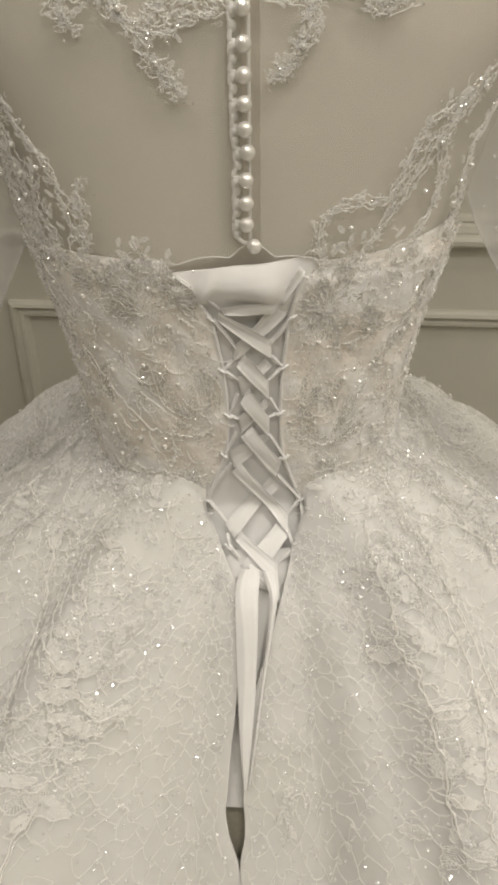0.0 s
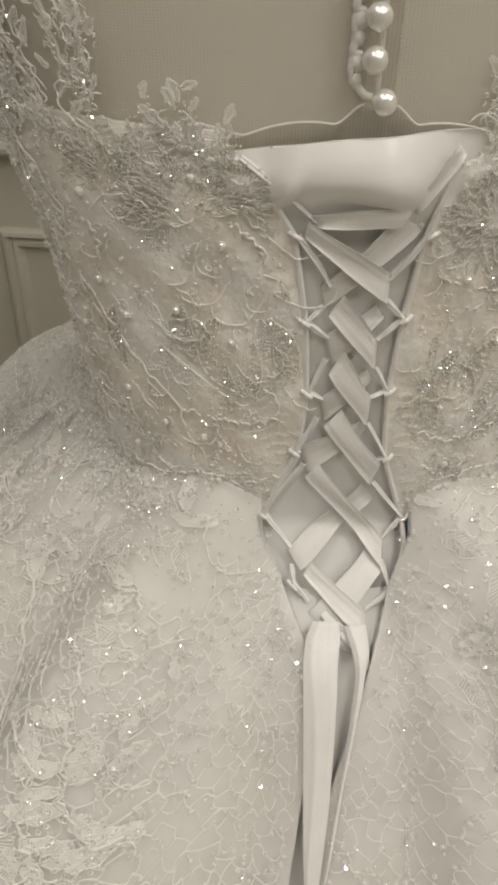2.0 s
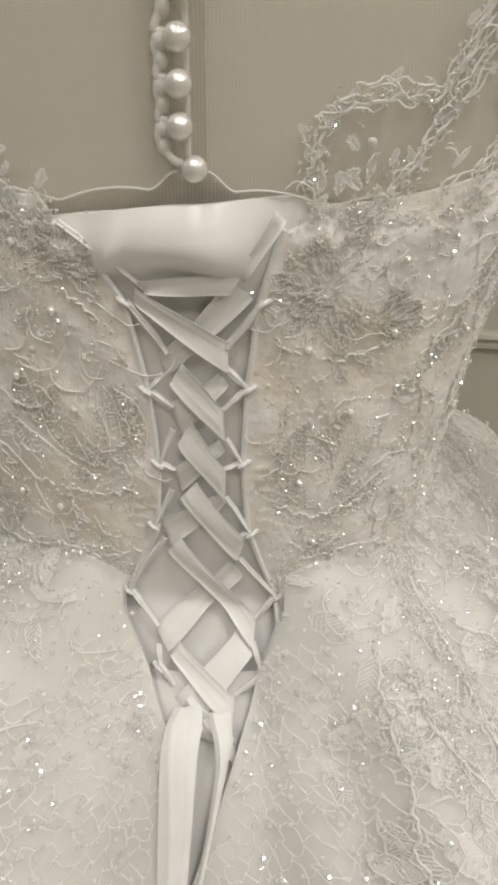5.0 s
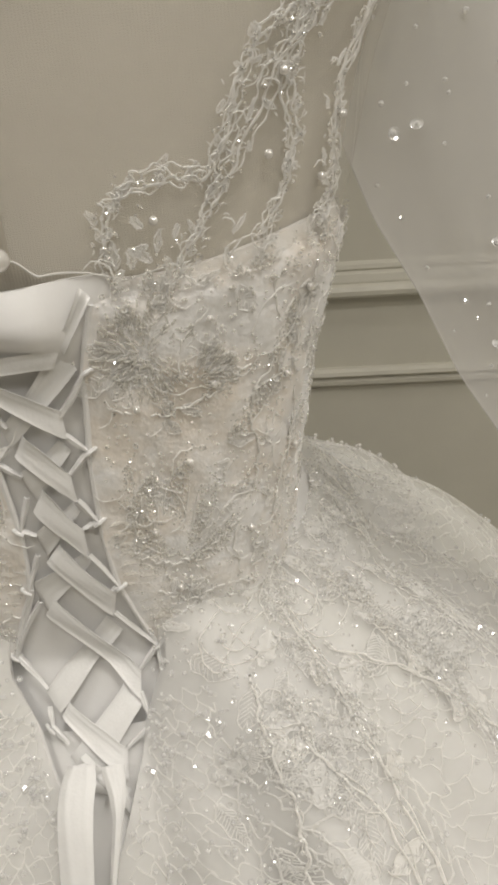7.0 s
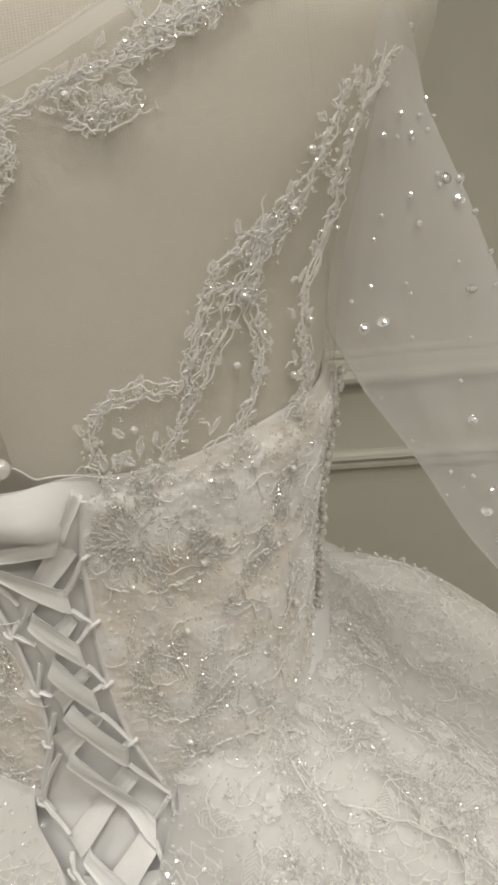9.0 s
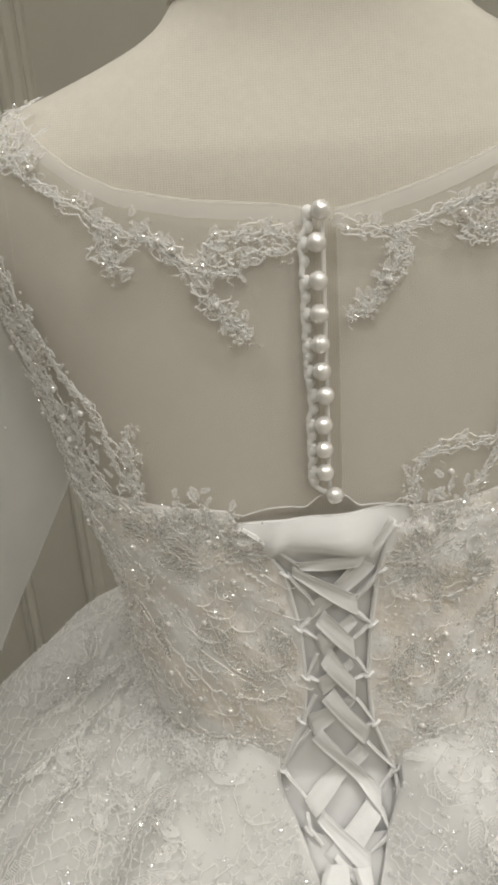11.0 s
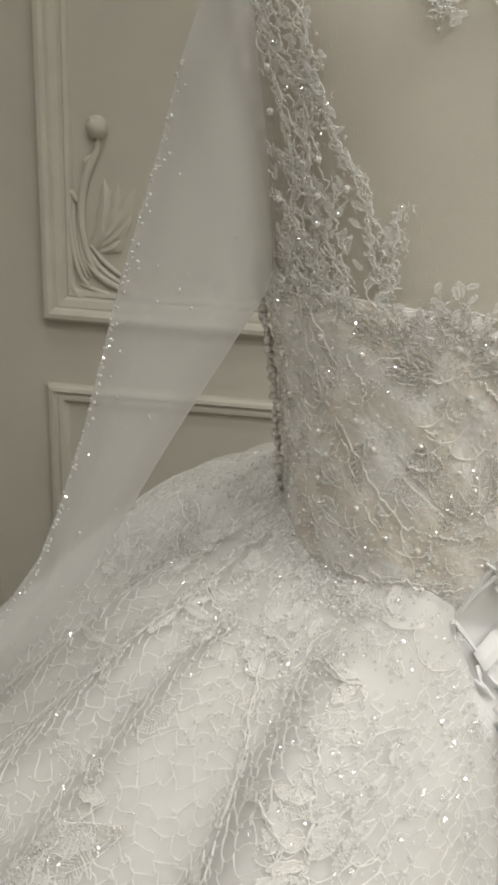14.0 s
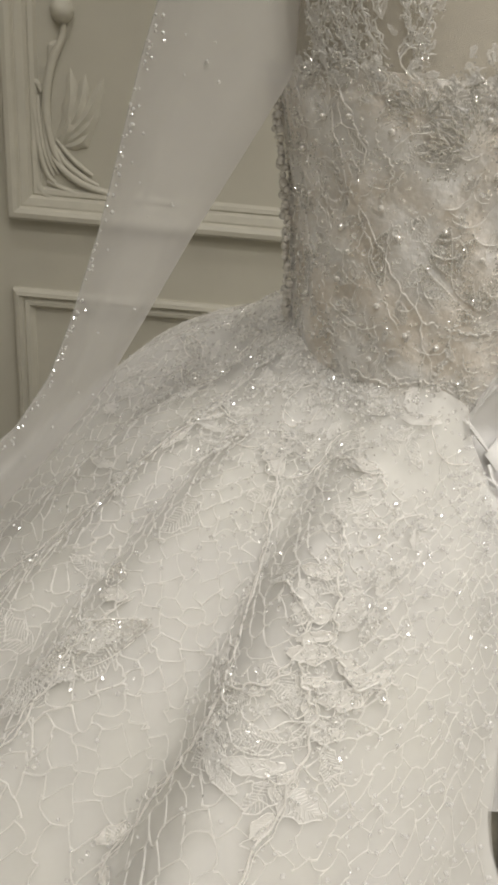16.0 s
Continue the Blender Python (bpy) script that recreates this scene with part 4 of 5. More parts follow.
# lace and beads that hide the upper edge of the bodice
for side, u_a, u_b, count in ((-1, .046, .150, 46), (1, .034, .128, 26)):
    makes, glints = [], []
    for k in range(count):
        u0 = side * RNG.uniform(u_a, u_b)
        z0 = float(top_edge(u0)) + RNG.uniform(-.007, .001)
        chart = on_body(u0, z0, 0.0030)
        makes += hatched(chart, 0, 0, RNG.normal(1.57 - 0.3 * side, 0.7), RNG.uniform(.004, .008), RNG.uniform(.14, .22), 7, 0.00025, k % 3 == 0)
        if k % 2:
            makes += curl(chart, 0, 0, RNG.uniform(0, 3.1), RNG.uniform(.010, .018), 0.0007)
        glints += beads(chart, RNG.normal(0, .003, (5, 2)), 0.0006, 0.0010)
        glints.append(disc(*chart(RNG.normal(0, .003), RNG.normal(0, .003), 0.0012), RNG.uniform(.0009, .0015), RNG, 9, 0.4))
    part("edge_embroidery", join(*makes), THREAD, dress, "lace edging along the top of the bodice", kind="stuff")
    part("edge_beading", join(*glints), BEAD, dress, "beads along the top of the bodice", kind="stuff", smooth=False)
# wandering cords over the bodice
for pts in (((-.1305, 1.240), (-.123, 1.193), (-.1065, 1.166), (-.093, 1.1435), (-.078, 1.124), (-.0735, 1.094), (-.072, 1.080)), ((-.125, 1.235), (-.112, 1.205), (-.118, 1.185), (-.108, 1.160), (-.100, 1.135), (-.090, 1.118)),
            ((-.100, 1.232), (-.106, 1.212), (-.099, 1.198), (-.104, 1.180)), ((-.045, 1.208), (-.036, 1.196), (-.042, 1.181)), ((-.078, 1.124), (-.062, 1.122), (-.045, 1.120), (-.030, 1.124)),
            ((-.062, 1.122), (-.060, 1.105), (-.066, 1.092)), ((-.155, 1.230), (-.150, 1.200), (-.158, 1.170), (-.150, 1.135), (-.156, 1.100)), ((-.140, 1.190), (-.132, 1.160), (-.138, 1.130), (-.126, 1.100)),
            ((.095, 1.235), (.102, 1.205), (.092, 1.180), (.098, 1.150), (.086, 1.120), (.090, 1.095)), ((.120, 1.235), (.114, 1.200), (.122, 1.165), (.112, 1.130), (.118, 1.095)),
            ((.030, 1.190), (.050, 1.184), (.072, 1.190), (.090, 1.200)), ((.035, 1.118), (.055, 1.112), (.075, 1.118), (.092, 1.130)), ((.040, 1.100), (.060, 1.090), (.080, 1.094), (.100, 1.088)),
            ((-.030, 1.092), (-.050, 1.086), (-.070, 1.090), (-.090, 1.084), (-.115, 1.088))):
    part("silk_cord", cord(on_body(0, 0), pts, 0.00042, 90, 0.0008, 0.0008, 6), SILK, dress, "white couched silk cord on the bodice")
# gathered ripples beside the lacing gap
ripples = []
for side in (-1, 1):
    for z0 in np.linspace(1.082, 1.135, 11):
        u0 = float(body_u((gap_r(z0) if side > 0 else gap_l(z0)), z0)) + side * 0.004
        ripples.append(cord(on_body(u0, z0), [(0, 0), (side * .006, .0015), (side * .013, -.001), (side * RNG.uniform(.017, .024), -.004)], 0.0009, 18, 0.0004, 0.0003, 5))
part("gathered_net", join(*ripples), TULLE, dress, "net gathered in ripples beside the lacing", kind="stuff")

# small lace that fills the bodice
fill, silk, seeds, shiny = [], [], [], []
for side in (-1, 1):
    for k in range(270):
        z0 = RNG.uniform(1.072, 1.240 if side < 0 else 1.246)
        u_in = float(body_u((gap_r(z0) if side > 0 else gap_l(z0)), z0))
        u0 = u_in + side * (0.007 + RNG.uniform(0, 0.205) )
        chart = on_body(u0, z0)
        lifted = lambda p, q, off, c=chart: c(p, q, np.asarray(off) - 0.0002)  # noqa: E731
        a0 = RNG.normal(-1.57, 0.9)
        kind = RNG.uniform()
        if kind < 0.40:
            fill += hatched(lifted, 0, 0, a0, RNG.uniform(0.008, 0.016), RNG.uniform(0.18, 0.32), 9, 0.00024)
        elif kind < 0.72:
            silk += curl(lifted, 0, 0, a0, RNG.uniform(0.014, 0.034), RNG.uniform(0.0005, 0.0008))
        else:
            seeds += beads(lifted, RNG.normal(0, 0.004, (12, 2)), 0.0006)
        if k % 4:
            shiny.append(disc(*lifted(RNG.normal(0, .004), RNG.normal(0, .004), 0.001), RNG.uniform(0.0010, 0.0018), RNG, 10, 0.4))
    for k in range(760):
        z0 = RNG.uniform(1.075, 1.238)
        u0 = float(body_u((gap_r(z0) if side > 0 else gap_l(z0)), z0)) + side * (0.005 + RNG.uniform(0, 0.21))
        seeds += beads(on_body(u0, z0), [(0, 0)], RNG.uniform(0.0005, 0.0009), 0.0008)
part("lace_ground", join(*fill), THREAD, dress, "fine ivory embroidery all over the bodice", kind="stuff")
part("tendril_embroidery", join(*silk), SILK, dress, "curling white thread all over the bodice", kind="stuff")
part("bodice_bead_scatter", join(*seeds), BEAD, dress, "tiny scattered champagne beads", kind="stuff", smooth=False)
part("bodice_sequin_scatter", join(*shiny), SEQUIN, dress, "tiny scattered clear sequins", kind="stuff")

# larger single pearls
for u0, z0 in ((-.1335, 1.2185), (-.099, 1.2155), (-.051, 1.2005), (-.1035, 1.1795), (-.072, 1.172), (-.051, 1.160), (-.0945, 1.166), (-.102, 1.1285), (-.0855, 1.115), (-.1035, 1.097), (-.0675, 1.1105), (-.0615, 1.0865),
               (-.120, 1.154), (-.0585, 1.2245), (-.1185, 1.220), (-.1545, 1.2005), (-.1245, 1.166), (-.126, 1.1375), (-.150, 1.178), (-.165, 1.150), (-.158, 1.120), (-.145, 1.098),
               (.042, 1.1885), (.0705, 1.2215), (.0735, 1.1945), (.063, 1.1615), (.0555, 1.0985), (.102, 1.080), (.084, 1.2365), (.095, 1.120), (.110, 1.190), (.125, 1.150), (.115, 1.225), (.045, 1.130)):
    pearl(body(u0, z0, 0.0056)[0], RNG.uniform(0.75, 1.1))
# beaded side seams
for side in (-1, 1):
    seam_beads = []
    for z0 in np.arange(1.088, 1.243, 0.0042):
        for du in (-0.0045, 0.0, 0.0045):
            seam_beads += beads(on_body(side * 0.204 + du + RNG.normal(0, .001), z0 + RNG.normal(0, .0008)), [(0, 0)], RNG.uniform(.0017, .0026), 0.0034 + RNG.uniform(0, .003), 9, 6)
    part("side_seam_beading", join(*seam_beads), PEARL, dress, "dense column of pearls down the side seam", kind="stuff")

# ---- lace on the sheer back ----
def back_spray(paths, leaves, label, knots=()):
    makes, glints = [], []
    chart = on_body(0, 0, 0.0018)
    up = lambda p, q, off: chart(p, q, np.asarray(off))  # noqa: E731
    for pts in paths:
        makes.append(cord(up, pts, 0.00050, 14 * len(pts), 0.0007, 0.0008, 5))
        for k in range(3):
            makes.append(cord(up, [(a + RNG.normal(0, .0026), b + RNG.normal(0, .0026)) for a, b in pts], 0.00033, 18 * len(pts), 0.0010, 0.0008, 4))
        for a, b in spline([(p[0], p[1], 0) for p in pts], 4 * len(pts))[:, :2]:
            makes += hatched(up, a + RNG.normal(0, .0026), b + RNG.normal(0, .0026), RNG.normal(1.57, 0.6), RNG.uniform(.0035, .0060), RNG.uniform(.16, .24), 6, 0.00022, False)
            for _ in range(4):
                makes.append(stitch(up, a + RNG.normal(0, .0022), b + RNG.normal(0, .0022), RNG.normal(1.57, 0.9), RNG.uniform(.0015, .0032), 0.0005, RNG.uniform(.00018, .00030), RNG.normal(0, 1.2)))
            glints += beads(up, RNG.normal((a, b), .0024, (3, 2)), RNG.uniform(.0005, .0009), 0.0010)
    for a, b, ang, size in leaves:
        makes += hatched(up, a, b, ang, size * 0.42, RNG.uniform(0.08, 0.13), 8, 0.00026, False)
        makes += curl(up, a, b, ang + 0.6, size * 0.5, 0.0008)
    applique("lace_applique", up, makes, glints, label, THREAD)
    for a, b in knots:
        pearl(up(a, b, 0.0022)[0], 0.95)


back_spray((((-.135, 1.400), (-.126, 1.377), (-.125, 1.354), (-.124, 1.335), (-.124, 1.312), (-.127, 1.285), (-.134, 1.260), (-.140, 1.240)), ((-.112, 1.368), (-.108, 1.343), (-.114, 1.318), (-.117, 1.296), (-.117, 1.276), (-.118, 1.258), (-.116, 1.243)),
            ((-.111, 1.343), (-.108, 1.324), (-.104, 1.307), (-.098, 1.289), (-.094, 1.270), (-.092, 1.250)), ((-.083, 1.283), (-.086, 1.259), (-.090, 1.243)), ((-.125, 1.354), (-.118, 1.335), (-.108, 1.324)), ((-.136, 1.392), (-.129, 1.385), (-.120, 1.372), (-.115, 1.352)),
            ((-.140, 1.282), (-.128, 1.268), (-.122, 1.252), (-.112, 1.243)), ((-.106, 1.288), (-.112, 1.266), (-.106, 1.246)), ((-.133, 1.300), (-.122, 1.290), (-.112, 1.280)), ((-.142, 1.262), (-.132, 1.250), (-.124, 1.241))),
           [(-.137, 1.245 + 0.011 * k, 1.5 + RNG.normal(0, .5), .016) for k in range(9)] + [(-.118, 1.248 + 0.012 * k, 1.7 + RNG.normal(0, .5), .015) for k in range(7)] + [(-.097, 1.246, 1.2, .018), (-.088, 1.262, 1.7, .018), (-.104, 1.262, 1.5, .018)],
           "lace strip climbing the sheer back to the shoulder", ((-.135, 1.281), (-.114, 1.2845), (-.1155, 1.2725), (-.102, 1.289), (-.125, 1.335), (-.146, 1.385), (-.129, 1.318), (-.112, 1.3)))
back_spray((((.036, 1.242), (.0375, 1.262), (.0525, 1.2695), (.069, 1.2715), (.0765, 1.298), (.084, 1.313), (.096, 1.322)), ((.060, 1.242), (.072, 1.262), (.084, 1.290), (.094, 1.315), (.1035, 1.3295), (.108, 1.345), (.112, 1.365)),
            ((.092, 1.247), (.099, 1.2755), (.094, 1.300), (.100, 1.326)), ((.117, 1.250), (.1215, 1.2635), (.114, 1.290), (.1185, 1.322), (.117, 1.345), (.125, 1.37))),
           [(.038, 1.243, 1.6, .020), (.052, 1.246, 1.3, .020), (.068, 1.262, 1.0, .018), (.080, 1.285, 1.2, .018), (.090, 1.295, 1.6, .018), (.096, 1.268, 1.5, .016), (.114, 1.268, 1.6, .016), (.078, 1.250, 0.8, .018), (.100, 1.312, 1.4, .015), (.112, 1.300, 1.5, .013), (.116, 1.330, 1.5, .012)],
           "lace strip climbing the sheer back to the shoulder", ((.090, 1.300), (.102, 1.3265), (.088, 1.275), (.051, 1.2575), (.112, 1.265), (.1035, 1.345), (.118, 1.285)))
back_spray((((-.012, 1.3655), (-.0195, 1.3685), (-.030, 1.366), (-.0345, 1.360), (-.0405, 1.352), (-.052, 1.366), (-.0645, 1.3715), (-.075, 1.3835), (-.0885, 1.3955), (-.100, 1.408), (-.114, 1.419)),
            ((-.0405, 1.352), (-.036, 1.3385), (-.031, 1.331), (-.0285, 1.325)), ((-.064, 1.372), (-.067, 1.362), (-.066, 1.355)), ((-.012, 1.360), (-.022, 1.360), (-.032, 1.352), (-.046, 1.360), (-.056, 1.372)), ((-.085, 1.400), (-.100, 1.404), (-.118, 1.412), (-.135, 1.413))),
           [(-.030, 1.362, 2.6, .015), (-.044, 1.358, 2.4, .016), (-.060, 1.371, 2.5, .015), (-.078, 1.386, 2.4, .016), (-.095, 1.398, 2.9, .012), (-.112, 1.408, 3.4, .012), (-.036, 1.342, -0.9, .014), (-.0315, 1.333, -0.7, .012), (-.068, 1.366, -1.4, .014), (-.020, 1.366, 3.0, .012)],
           "lace spray along the neckline", ((-.050, 1.367), (-.046, 1.363), (-.086, 1.397), (-.118, 1.415), (-.036, 1.340)))
back_spray((((.008, 1.3695), (.021, 1.3655), (.039, 1.3745), (.052, 1.378), (.060, 1.380), (.070, 1.390), (.0765, 1.404), (.095, 1.414), (.1125, 1.421)), ((.021, 1.3655), (.0215, 1.355), (.0195, 1.346), (.014, 1.338), (.009, 1.331)),
            ((.039, 1.372), (.0465, 1.364), (.055, 1.366)), ((.060, 1.384), (.072, 1.388), (.084, 1.394)), ((.080, 1.408), (.084, 1.400), (.093, 1.4015))),
           [(.026, 1.368, 0.3, .014), (.040, 1.374, 0.5, .015), (.056, 1.381, 0.6, .016), (.072, 1.395, 0.8, .016), (.090, 1.410, 0.4, .018), (.105, 1.416, 0.3, .018), (.0195, 1.349, -1.9, .013), (.013, 1.337, -2.4, .010)],
           "lace spray along the neckline", ((.0195, 1.3465), (.040, 1.3705), (.0765, 1.4055), (.093, 1.404), (.110, 1.419)))

# ---- lace on the skirt ----
# the net of thick threads: uneven cells
web = []
dth, ds = 1.30, 0.118
cols_n, rows_n = 204, 37
node = {}
for i in range(cols_n):
    for j in range(rows_n):
        odd = (i + j) % 2
        node[i, j] = (-130 + i * dth + RNG.normal(0, 0.28), 0.72 + j * ds + (0.034 if odd else -0.034) + RNG.normal(0, 0.026))
for (i, j), (t0, s0) in node.items():
    left, right = slit(s0)
    for other in ((i + 1, j), (i, j + 1) if (i + j) % 2 == 1 else None):
        if other is None or other not in node or RNG.uniform() < 0.05:
            continue
        t1, s1 = node[other]
        lo, hi = min(t0, t1), max(t0, t1)
        if lo < right + 0.6 and hi > -left - 0.6 and s0 < 4.3:
            continue
        if abs(t0) > 24 and s0 < 1.25:
            continue
        k = np.linspace(0, 1, 7)
        bow = np.sin(math.pi * k)
        line = skirt(t0 + (t1 - t0) * k + bow * RNG.normal(0, 0.26), s0 + (s1 - s0) * k + bow * RNG.normal(0.006, 0.018), 0.0046)[0]
        faint = 0.62 if abs(t0) < 23 else (1.05 if t0 < -40 else 0.85) + 0.40 * math.sin(t0 * 0.21 + 1.3 * s0) * math.sin(s0 * 2.6 + 0.1 * t0)
        web.append(tube(line, RNG.uniform(0.00036, 0.00060) * faint * (1.35 - 0.5 * bow), 5, ends=False))
part("web_lace", join(*web), WEB, dress, "web of thick white threads over the skirt", kind="stuff")

fill, silk, seeds, shiny = [], [], [], []
for side in (-1, 1):
    for k in range(230):
        s0 = RNG.uniform(0.05, 1.7)
        t0 = side * (30 + RNG.uniform(0, 1) * 100)
        if k % 4 == 0:
            s0, t0 = RNG.uniform(0.02, 0.40), side * RNG.uniform(22, 105)
        if s0 > 0.9 and RNG.uniform() < 0.5:
            continue
        chart = on_skirt(t0, s0)
        a0 = RNG.normal(-1.57, 1.0)
        kind = RNG.uniform()
        if kind < 0.40:
            fill += hatched(chart, 0, 0, a0, RNG.uniform(0.010, 0.020), RNG.uniform(0.14, 0.26), 10, 0.00026, kind < 0.1)
        elif kind < 0.58:
            silk += curl(chart, 0, 0, a0, RNG.uniform(0.018, 0.040), RNG.uniform(0.0005, 0.0008))
        else:
            seeds += beads(chart, RNG.normal(0, 0.005, (10, 2)), 0.0006)
        for _ in range(2):
            shiny.append(disc(*chart(RNG.normal(0, .012), RNG.normal(0, .012), 0.001), RNG.uniform(0.0010, 0.0017), RNG, 9, 0.4))
part("skirt_embroidery", join(*fill), THREAD, dress, "fine ivory embroidery over the hips", kind="stuff")
part("skirt_tendril_embroidery", join(*silk), SILK, dress, "curling white thread over the hips", kind="stuff")
part("skirt_bead_scatter", join(*seeds), BEAD, dress, "tiny scattered beads over the hips", kind="stuff", smooth=False)
part("skirt_sequin_scatter", join(*shiny), SEQUIN, dress, "tiny scattered clear sequins over the hips", kind="stuff")

# trailing vines: a thick couched cord with forks, leaves and rows of sequins
on_cloth = lambda p, q, off: skirt(p, q, np.asarray(off) + 0.0045)  # noqa: E731
VINES = (
    ((-36, 1.70), (-34.6, 1.75), (-33.5, 2.0), (-32.3, 2.3), (-31, 2.6), (-29.6, 2.72), (-27.5, 2.85), (-25.5, 2.82)), ((-43.5, 1.18), (-39, 1.12), (-35, 1.2), (-33, 1.16), (-31.5, 1.3)),
    ((-76, 1.1), (-75, 1.3), (-68, 1.42), (-63, 1.45), (-61.5, 1.6)), ((-58, 1.0), (-55.5, 1.15), (-54, 1.24), (-51.5, 1.2)),
    ((-52, 1.35), (-48, 1.9), (-43, 2.5), (-40, 3.0), (-39.5, 3.43), (-42, 3.88), (-45.5, 4.33)), ((-56.5, 3.0), (-58, 3.4), (-57.5, 3.9), (-58.5, 4.5)), ((-38, 2.3), (-36.5, 2.34), (-34, 2.5), (-35, 2.9), (-38.5, 3.1)),
    ((-33.5, 2.75), (-32.5, 2.9), (-30.5, 3.1), (-31, 3.6), (-33, 4.3)), ((-72, 1.7), (-74, 2.3), (-77, 2.9), (-80, 3.8)),
    ((30.5, .75), (29, 1.2), (28.5, 1.82), (27.5, 2.2), (28.5, 2.5), (28, 3.08), (27, 3.9)), ((34, 1.0), (33, 1.5), (36.5, 2.1), (34.5, 3.0), (31, 3.48), (30, 3.9)), ((47, .9), (52, 1.4), (55.5, 1.9), (60, 2.4), (62, 3.5)), ((43.5, .4), (43, 1.0), (41, 1.45), (39, 2.2), (38, 3.3)))
for i, pts in enumerate(VINES):
    n = 16 * len(pts)
    makes, glints = [], []
    for k in range(2):
        q = spline([(a + (RNG.normal(0, .4) if k else 0), b + (RNG.normal(0, .03) if k else 0), 0) for a, b in pts], n)
        w = np.arange(n)
        q[:, 0] += 0.25 * np.sin(w * 0.5 + RNG.uniform(0, 6)) + 0.12 * np.sin(w * 1.2 + k)
        q[:, 1] += 0.010 * np.sin(w * 0.6 + RNG.uniform(0, 6))
        makes.append(tube(on_cloth(q[:, 0], q[:, 1], 0.0013)[0], (0.00060, 0.00030)[k] * (1 + 0.22 * np.sin(w * 2.2)), 6))
    for a, b in spline([(p[0], p[1], 0) for p in pts], 2 * len(pts))[:, :2]:
        c = on_skirt(a, b)
        ang = RNG.uniform(-3.1, 0.3)
        if RNG.uniform() < 0.3:
            makes += curl(c, 0, 0, ang, RNG.uniform(0.010, 0.020), 0.0009)
        if RNG.uniform() < 0.45:
            makes += hatched(c, 0, 0, ang + RNG.normal(0, .5), RNG.uniform(0.012, 0.022), RNG.uniform(.18, .28), 11, 0.0003)
        if RNG.uniform() < 0.5:
            x, y = RNG.normal(0, .006, 2)
            glints += sequin_chain(c, [(x, y), (x + RNG.normal(0, .006), y - .008), (x + RNG.normal(0, .010), y - .018)])
    ob = applique("lace_vine", None, makes, glints, "trailing lace vine with a thick couched cord down the skirt", SILK, SEQUIN, "sequin_trim")
# embroidered motifs: hatched leaves, sequins and beads gathered round a point
for t0, s0, size, way, count in ((-66, 1.15, .034, -2.4, 5), (-42, .40, .034, -1.2, 5), (-59, 1.80, .036, -2.6, 5), (-97, 1.9, .040, -2.2, 6), (-88, 1.1, .036, -2.4, 6), (-79, .55, .030, -2.2, 4), (-52, .55, .030, -1.6, 4), (-57.5, 3.45, .060, -1.9, 7),
                                 (-32.5, 2.05, .034, -1.6, 5), (-38, 3.25, .050, -1.6, 6), (-34.5, 3.35, .040, -1.4, 5), (-30.5, 3.15, .046, -1.7, 6), (-29, 1.75, .030, -1.8, 5), (-28.6, 2.4, .034, -1.7, 4), (-75, 2.5, .036, -2.0, 3),
                                 (60, .75, .034, -1.3, 6), (59, 1.5, .050, -1.2, 8), (58, 2.0, .036, -1.2, 5), (103, 1.6, .036, -0.9, 4), (43, .8, .034, -1.5, 4), (41, 1.4, .036, -1.5, 4), (29, 1.3, .036, -1.6, 5), (28, 2.0, .046, -1.5, 7), (33, 1.3, .034, -1.6, 4),
                                 (28, 3.05, .036, -1.6, 5), (34.5, 3.05, .044, -1.4, 6), (28, 3.85, .040, -1.6, 5), (63, 1.75, .036, -1.3, 5), (37, 1.6, .034, -1.4, 4), (5.4, 3.85, .026, -1.8, 4)):
    chart = on_skirt(t0, s0)
    makes = []
    for k in range(count):
        x, y = RNG.normal(0, size * 0.30, 2)
        makes += hatched(chart, x, y, way + RNG.normal(0, 0.7), size * RNG.uniform(0.35, 0.65), RNG.uniform(0.16, 0.28), 15, 0.00032, k % 4 == 0)
    makes += curl(chart, 0, size * 0.2, RNG.uniform(0, 6), size * 0.8, 0.0009)
    glints = [disc(*chart(x, y, 0.0016), RNG.uniform(.0008, .0014), RNG) for x, y in RNG.normal(0, size * 0.30, (40, 2))]
    applique("lace_bouquet", chart, makes, glints, "embroidered lace leaves with sequins on the skirt", THREAD, SEQUIN, "sequin_trim")
SEEDED = "leaf of small white seed beads on the skirt"
for t0, s0, leaves in ((-57.5, 3.45, (((.022, .034), (.004, .006), (-.010, -.028)), .010)), (-60, 2.95, (((.008, .004), (0, 0), (-.009, -.002)), .006)), (-132, 1.40, (((.016, .004), (0, 0), (-.018, -.004)), .006)),
                       (-104, 1.45, (((.014, .004), (0, 0), (-.014, -.004)), .005)), (-92, 1.5, (((.018, .006), (0, 0), (-.020, -.006)), .006)), (59.3, 1.45, (((-.006, .022), (0, 0), (.012, -.030)), .008)), (60, .75, (((-.008, .010), (0, 0), (.004, -.016)), .008))):
    beaded_leaves(on_skirt(t0, s0), (leaves,), SEEDED, r=0.0007, gap=0.0019)
# glittering crystals all over the skirt
spark = []
for k in range(2300):
    t0, s0 = RNG.uniform(-120, 120) if k < 1300 else RNG.uniform(-30, 30), RNG.uniform(0.3, 4.8)
    left, right = slit(s0)
    if -left - 1 < t0 < right + 1 and s0 < 4.3:
        continue
    p = skirt(t0, s0, 0.0062)[0]
    spark.append(ball(p, RNG.uniform(0.0008, 0.0016), 6, 4, spin=RNG))
part("skirt_crystal_scatter", join(*spark), CRYSTAL, dress, "tiny glittering crystals scattered over the skirt", kind="stuff", smooth=False)
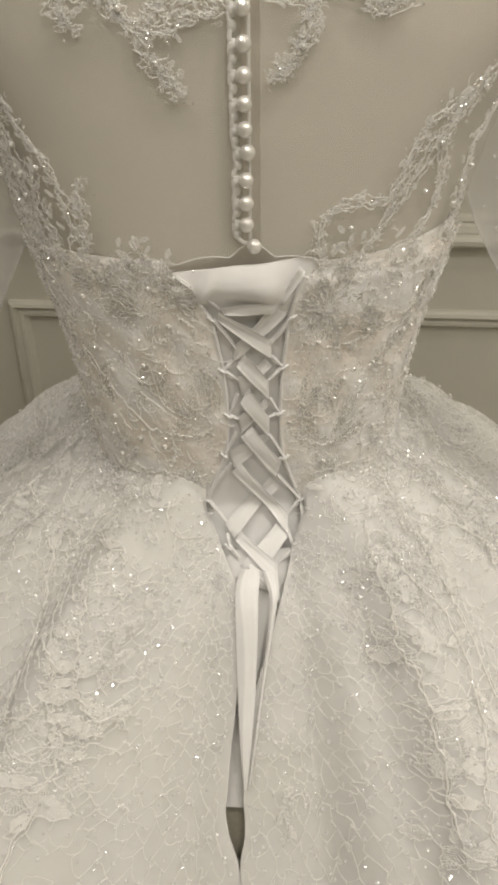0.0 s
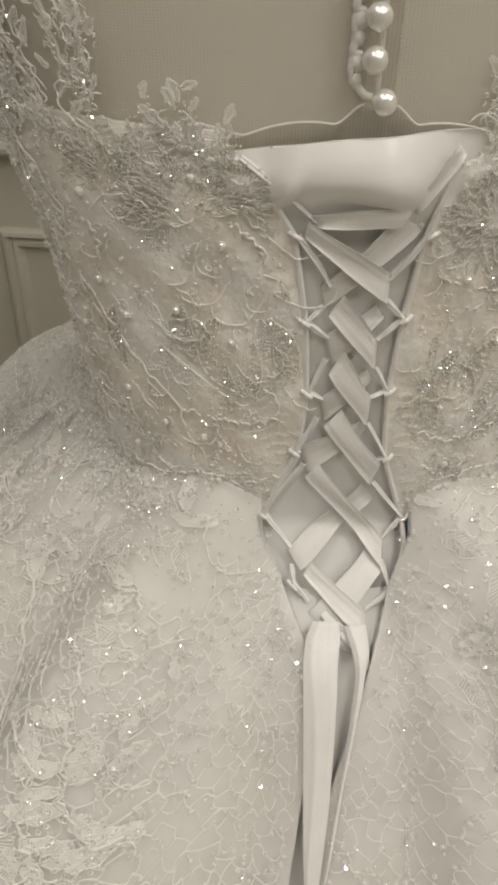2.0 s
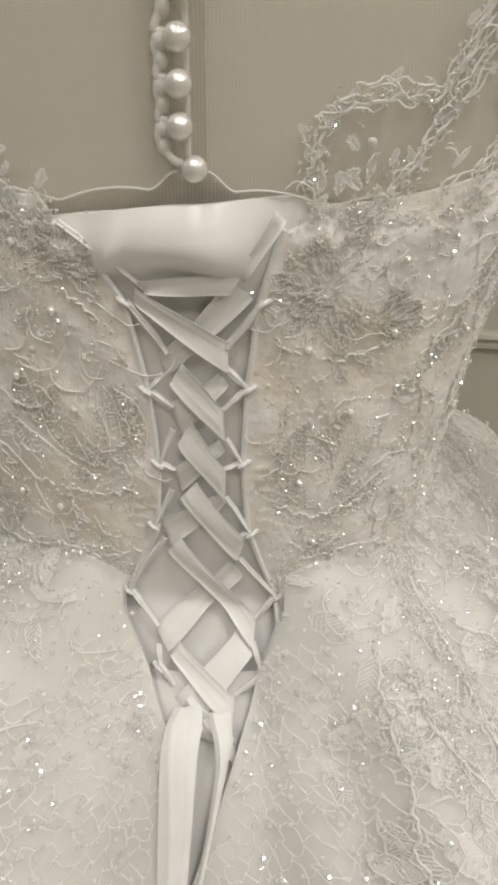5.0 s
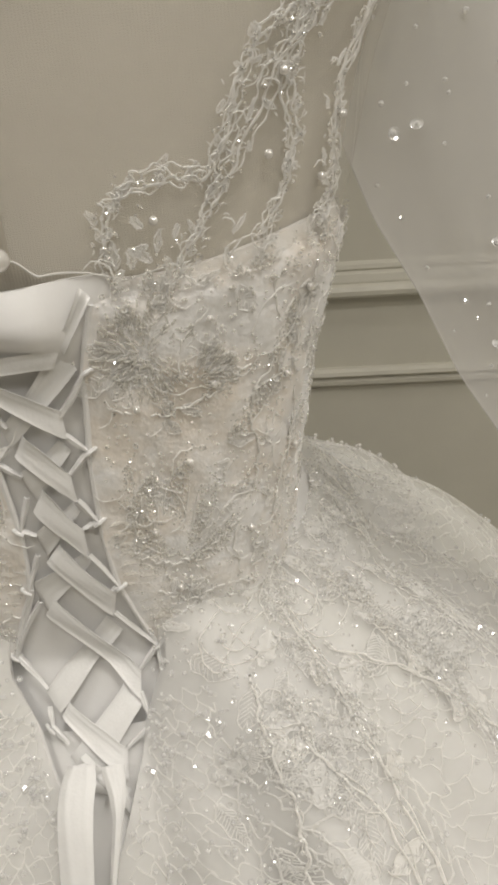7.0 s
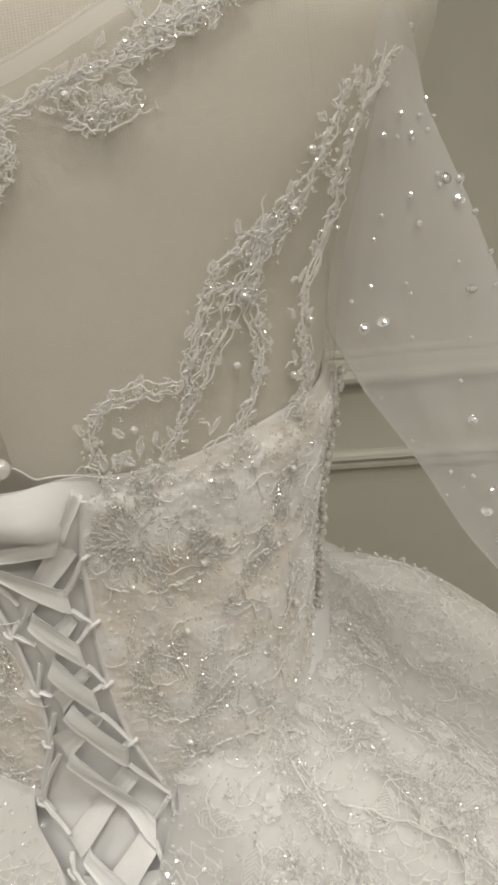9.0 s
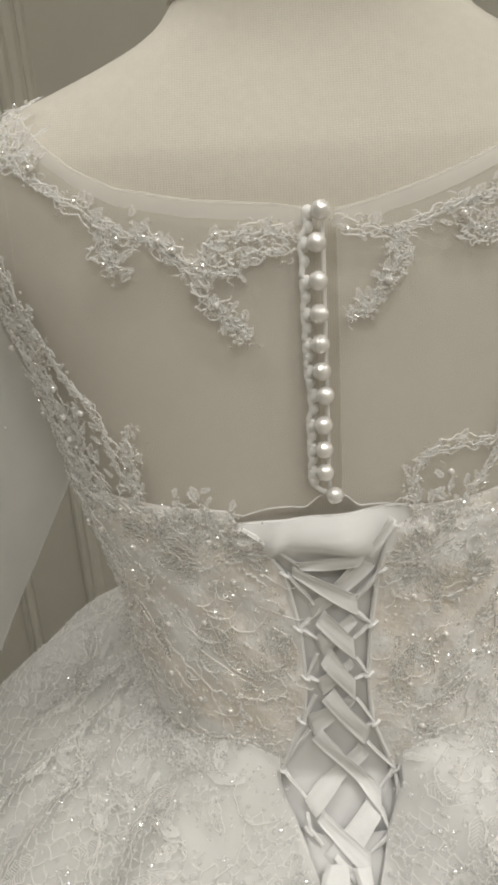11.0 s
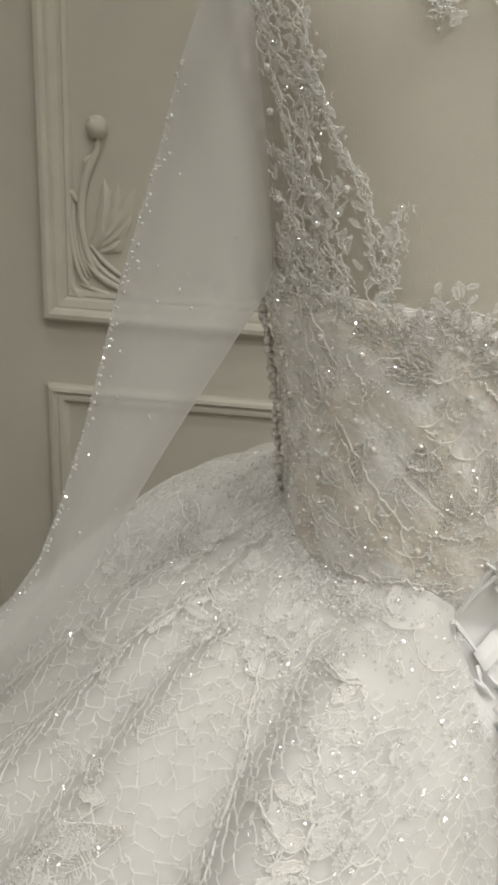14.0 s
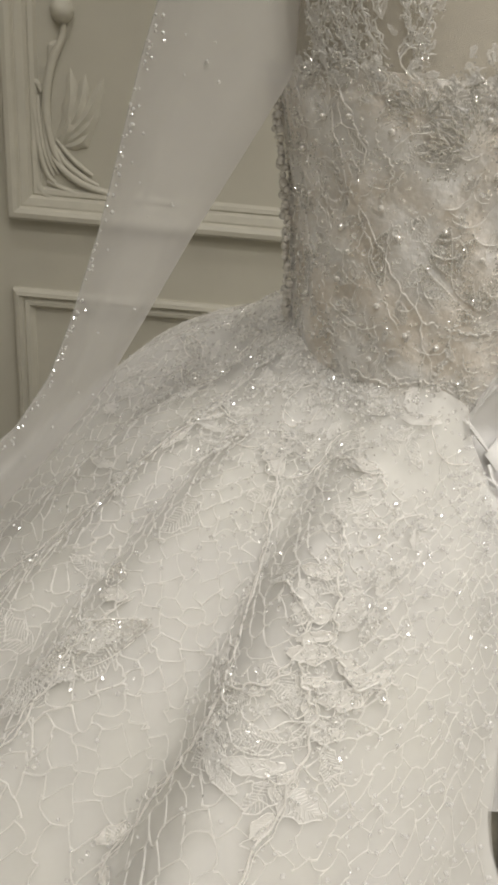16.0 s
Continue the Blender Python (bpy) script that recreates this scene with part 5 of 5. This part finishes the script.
# pearls that edge the top of the skirt at the hip
rim = [ball(skirt(148 - 0.8 * k + RNG.normal(0, .8), 1.35 + 0.034 * k + RNG.normal(0, .10), 0.004 + RNG.uniform(0, .004))[0], RNG.uniform(.0012, .0021), 8, 5) for k in range(32)]
part("hip_beading", join(*rim), PEARL, dress, "pearls edging the top of the skirt", kind="stuff")

# ---- sheer bell sleeves ----
SLEEVES = {
    -1: ((1.395, .172, .150), (1.335, .192, .146), (1.30, .200, .143), (1.235, .219, .142), (1.193, .229, .165), (1.148, .240, .190), (1.093, .257, .218), (1.061, .269, .235), (1.02, .294, .263), (0.97, .345, .300), (0.90, .43, .36)),
    1: ((1.395, .170, .148), (1.354, .176, .140), (1.315, .192, .132), (1.273, .207, .129), (1.24, .219, .143), (1.205, .232, .164), (1.163, .250, .185), (1.135, .262, .204), (1.05, .305, .255), (0.97, .355, .305), (0.90, .43, .36))}


def sleeve_pt(side, z, turn, off=0.0):
    """A point of a sleeve: turn 0 at the outer edge, a quarter turn on at the back."""
    t = np.array(SLEEVES[side])[::-1]
    z, turn = np.asarray(z, float), np.asarray(turn, float)
    o, i = np.interp(z, t[:, 0], t[:, 1]), np.interp(z, t[:, 0], t[:, 2])
    deep = np.interp(z, (0.9, 1.0, 1.2, 1.35, 1.40), (.03, .032, .036, .040, .034))
    w = (1 + 0.05 * np.sin(turn * 5 + 8 * z) * _smooth(z, 1.35, 1.2)) + off / 0.03
    x = (o + i) / 2 + (o - i) / 2 * np.cos(turn) * (1 + off / 0.03)
    y = 0.072 - deep * np.sin(turn) * w + 0.10 * np.maximum(0, 1.05 - z)
    return np.stack([side * x, y, z + 0 * turn], -1)


for side in (-1, 1):
    z, turn = np.meshgrid(np.linspace(1.395, 0.905, 70), np.linspace(0, 2 * math.pi, 49)[:-1], indexing="ij")
    ob = part("sleeve", grid(sleeve_pt(side, z, turn), close=True), SLEEVE, dress, "sheer white tulle bell sleeve with crystals")
    edge = [tube(sleeve_pt(side, np.linspace(1.38, 0.91, 60), np.full(60, a)), 0.0005, 4) for a in (0.0, math.pi)]
    part("sleeve_seam", join(*edge), SLEEVE, ob, "fine sleeve seam")
    gems = []
    if side < 0:
        for zz0 in np.arange(1.335, 0.96, -0.0052):
            for _ in range(RNG.integers(1, 4)):
                gems.append(ball(sleeve_pt(side, zz0 + RNG.normal(0, .002), 0.45 + RNG.normal(0, 0.10), 0.0008), RNG.uniform(.0006, .0011), 6, 4, spin=RNG))
        for _ in range(26):
            gems.append(ball(sleeve_pt(side, RNG.uniform(1.0, 1.33), RNG.uniform(0.6, 2.2), 0.0008), RNG.uniform(.0005, .0009), 6, 4, spin=RNG))
    else:
        for _ in range(95):
            gems.append(ball(sleeve_pt(side, RNG.uniform(1.02, 1.38), RNG.uniform(0.25, 2.7), 0.0012), RNG.uniform(.0007, .0013), 7, 5, spin=RNG))
        for _ in range(16):
            p = sleeve_pt(side, RNG.uniform(1.15, 1.36), RNG.uniform(0.4, 2.4), 0.0015)
            gems.append(disc(p, (0.2, -1, 0.2), RNG.uniform(.0018, .0026), RNG, 12))
            gems.append(ball(p + np.array([0, -0.001, 0]), 0.0012, 8, 5))
    part("sleeve_crystal_scatter", join(*gems), GEM, ob, "glittering crystals on the sleeve", kind="stuff", smooth=False)
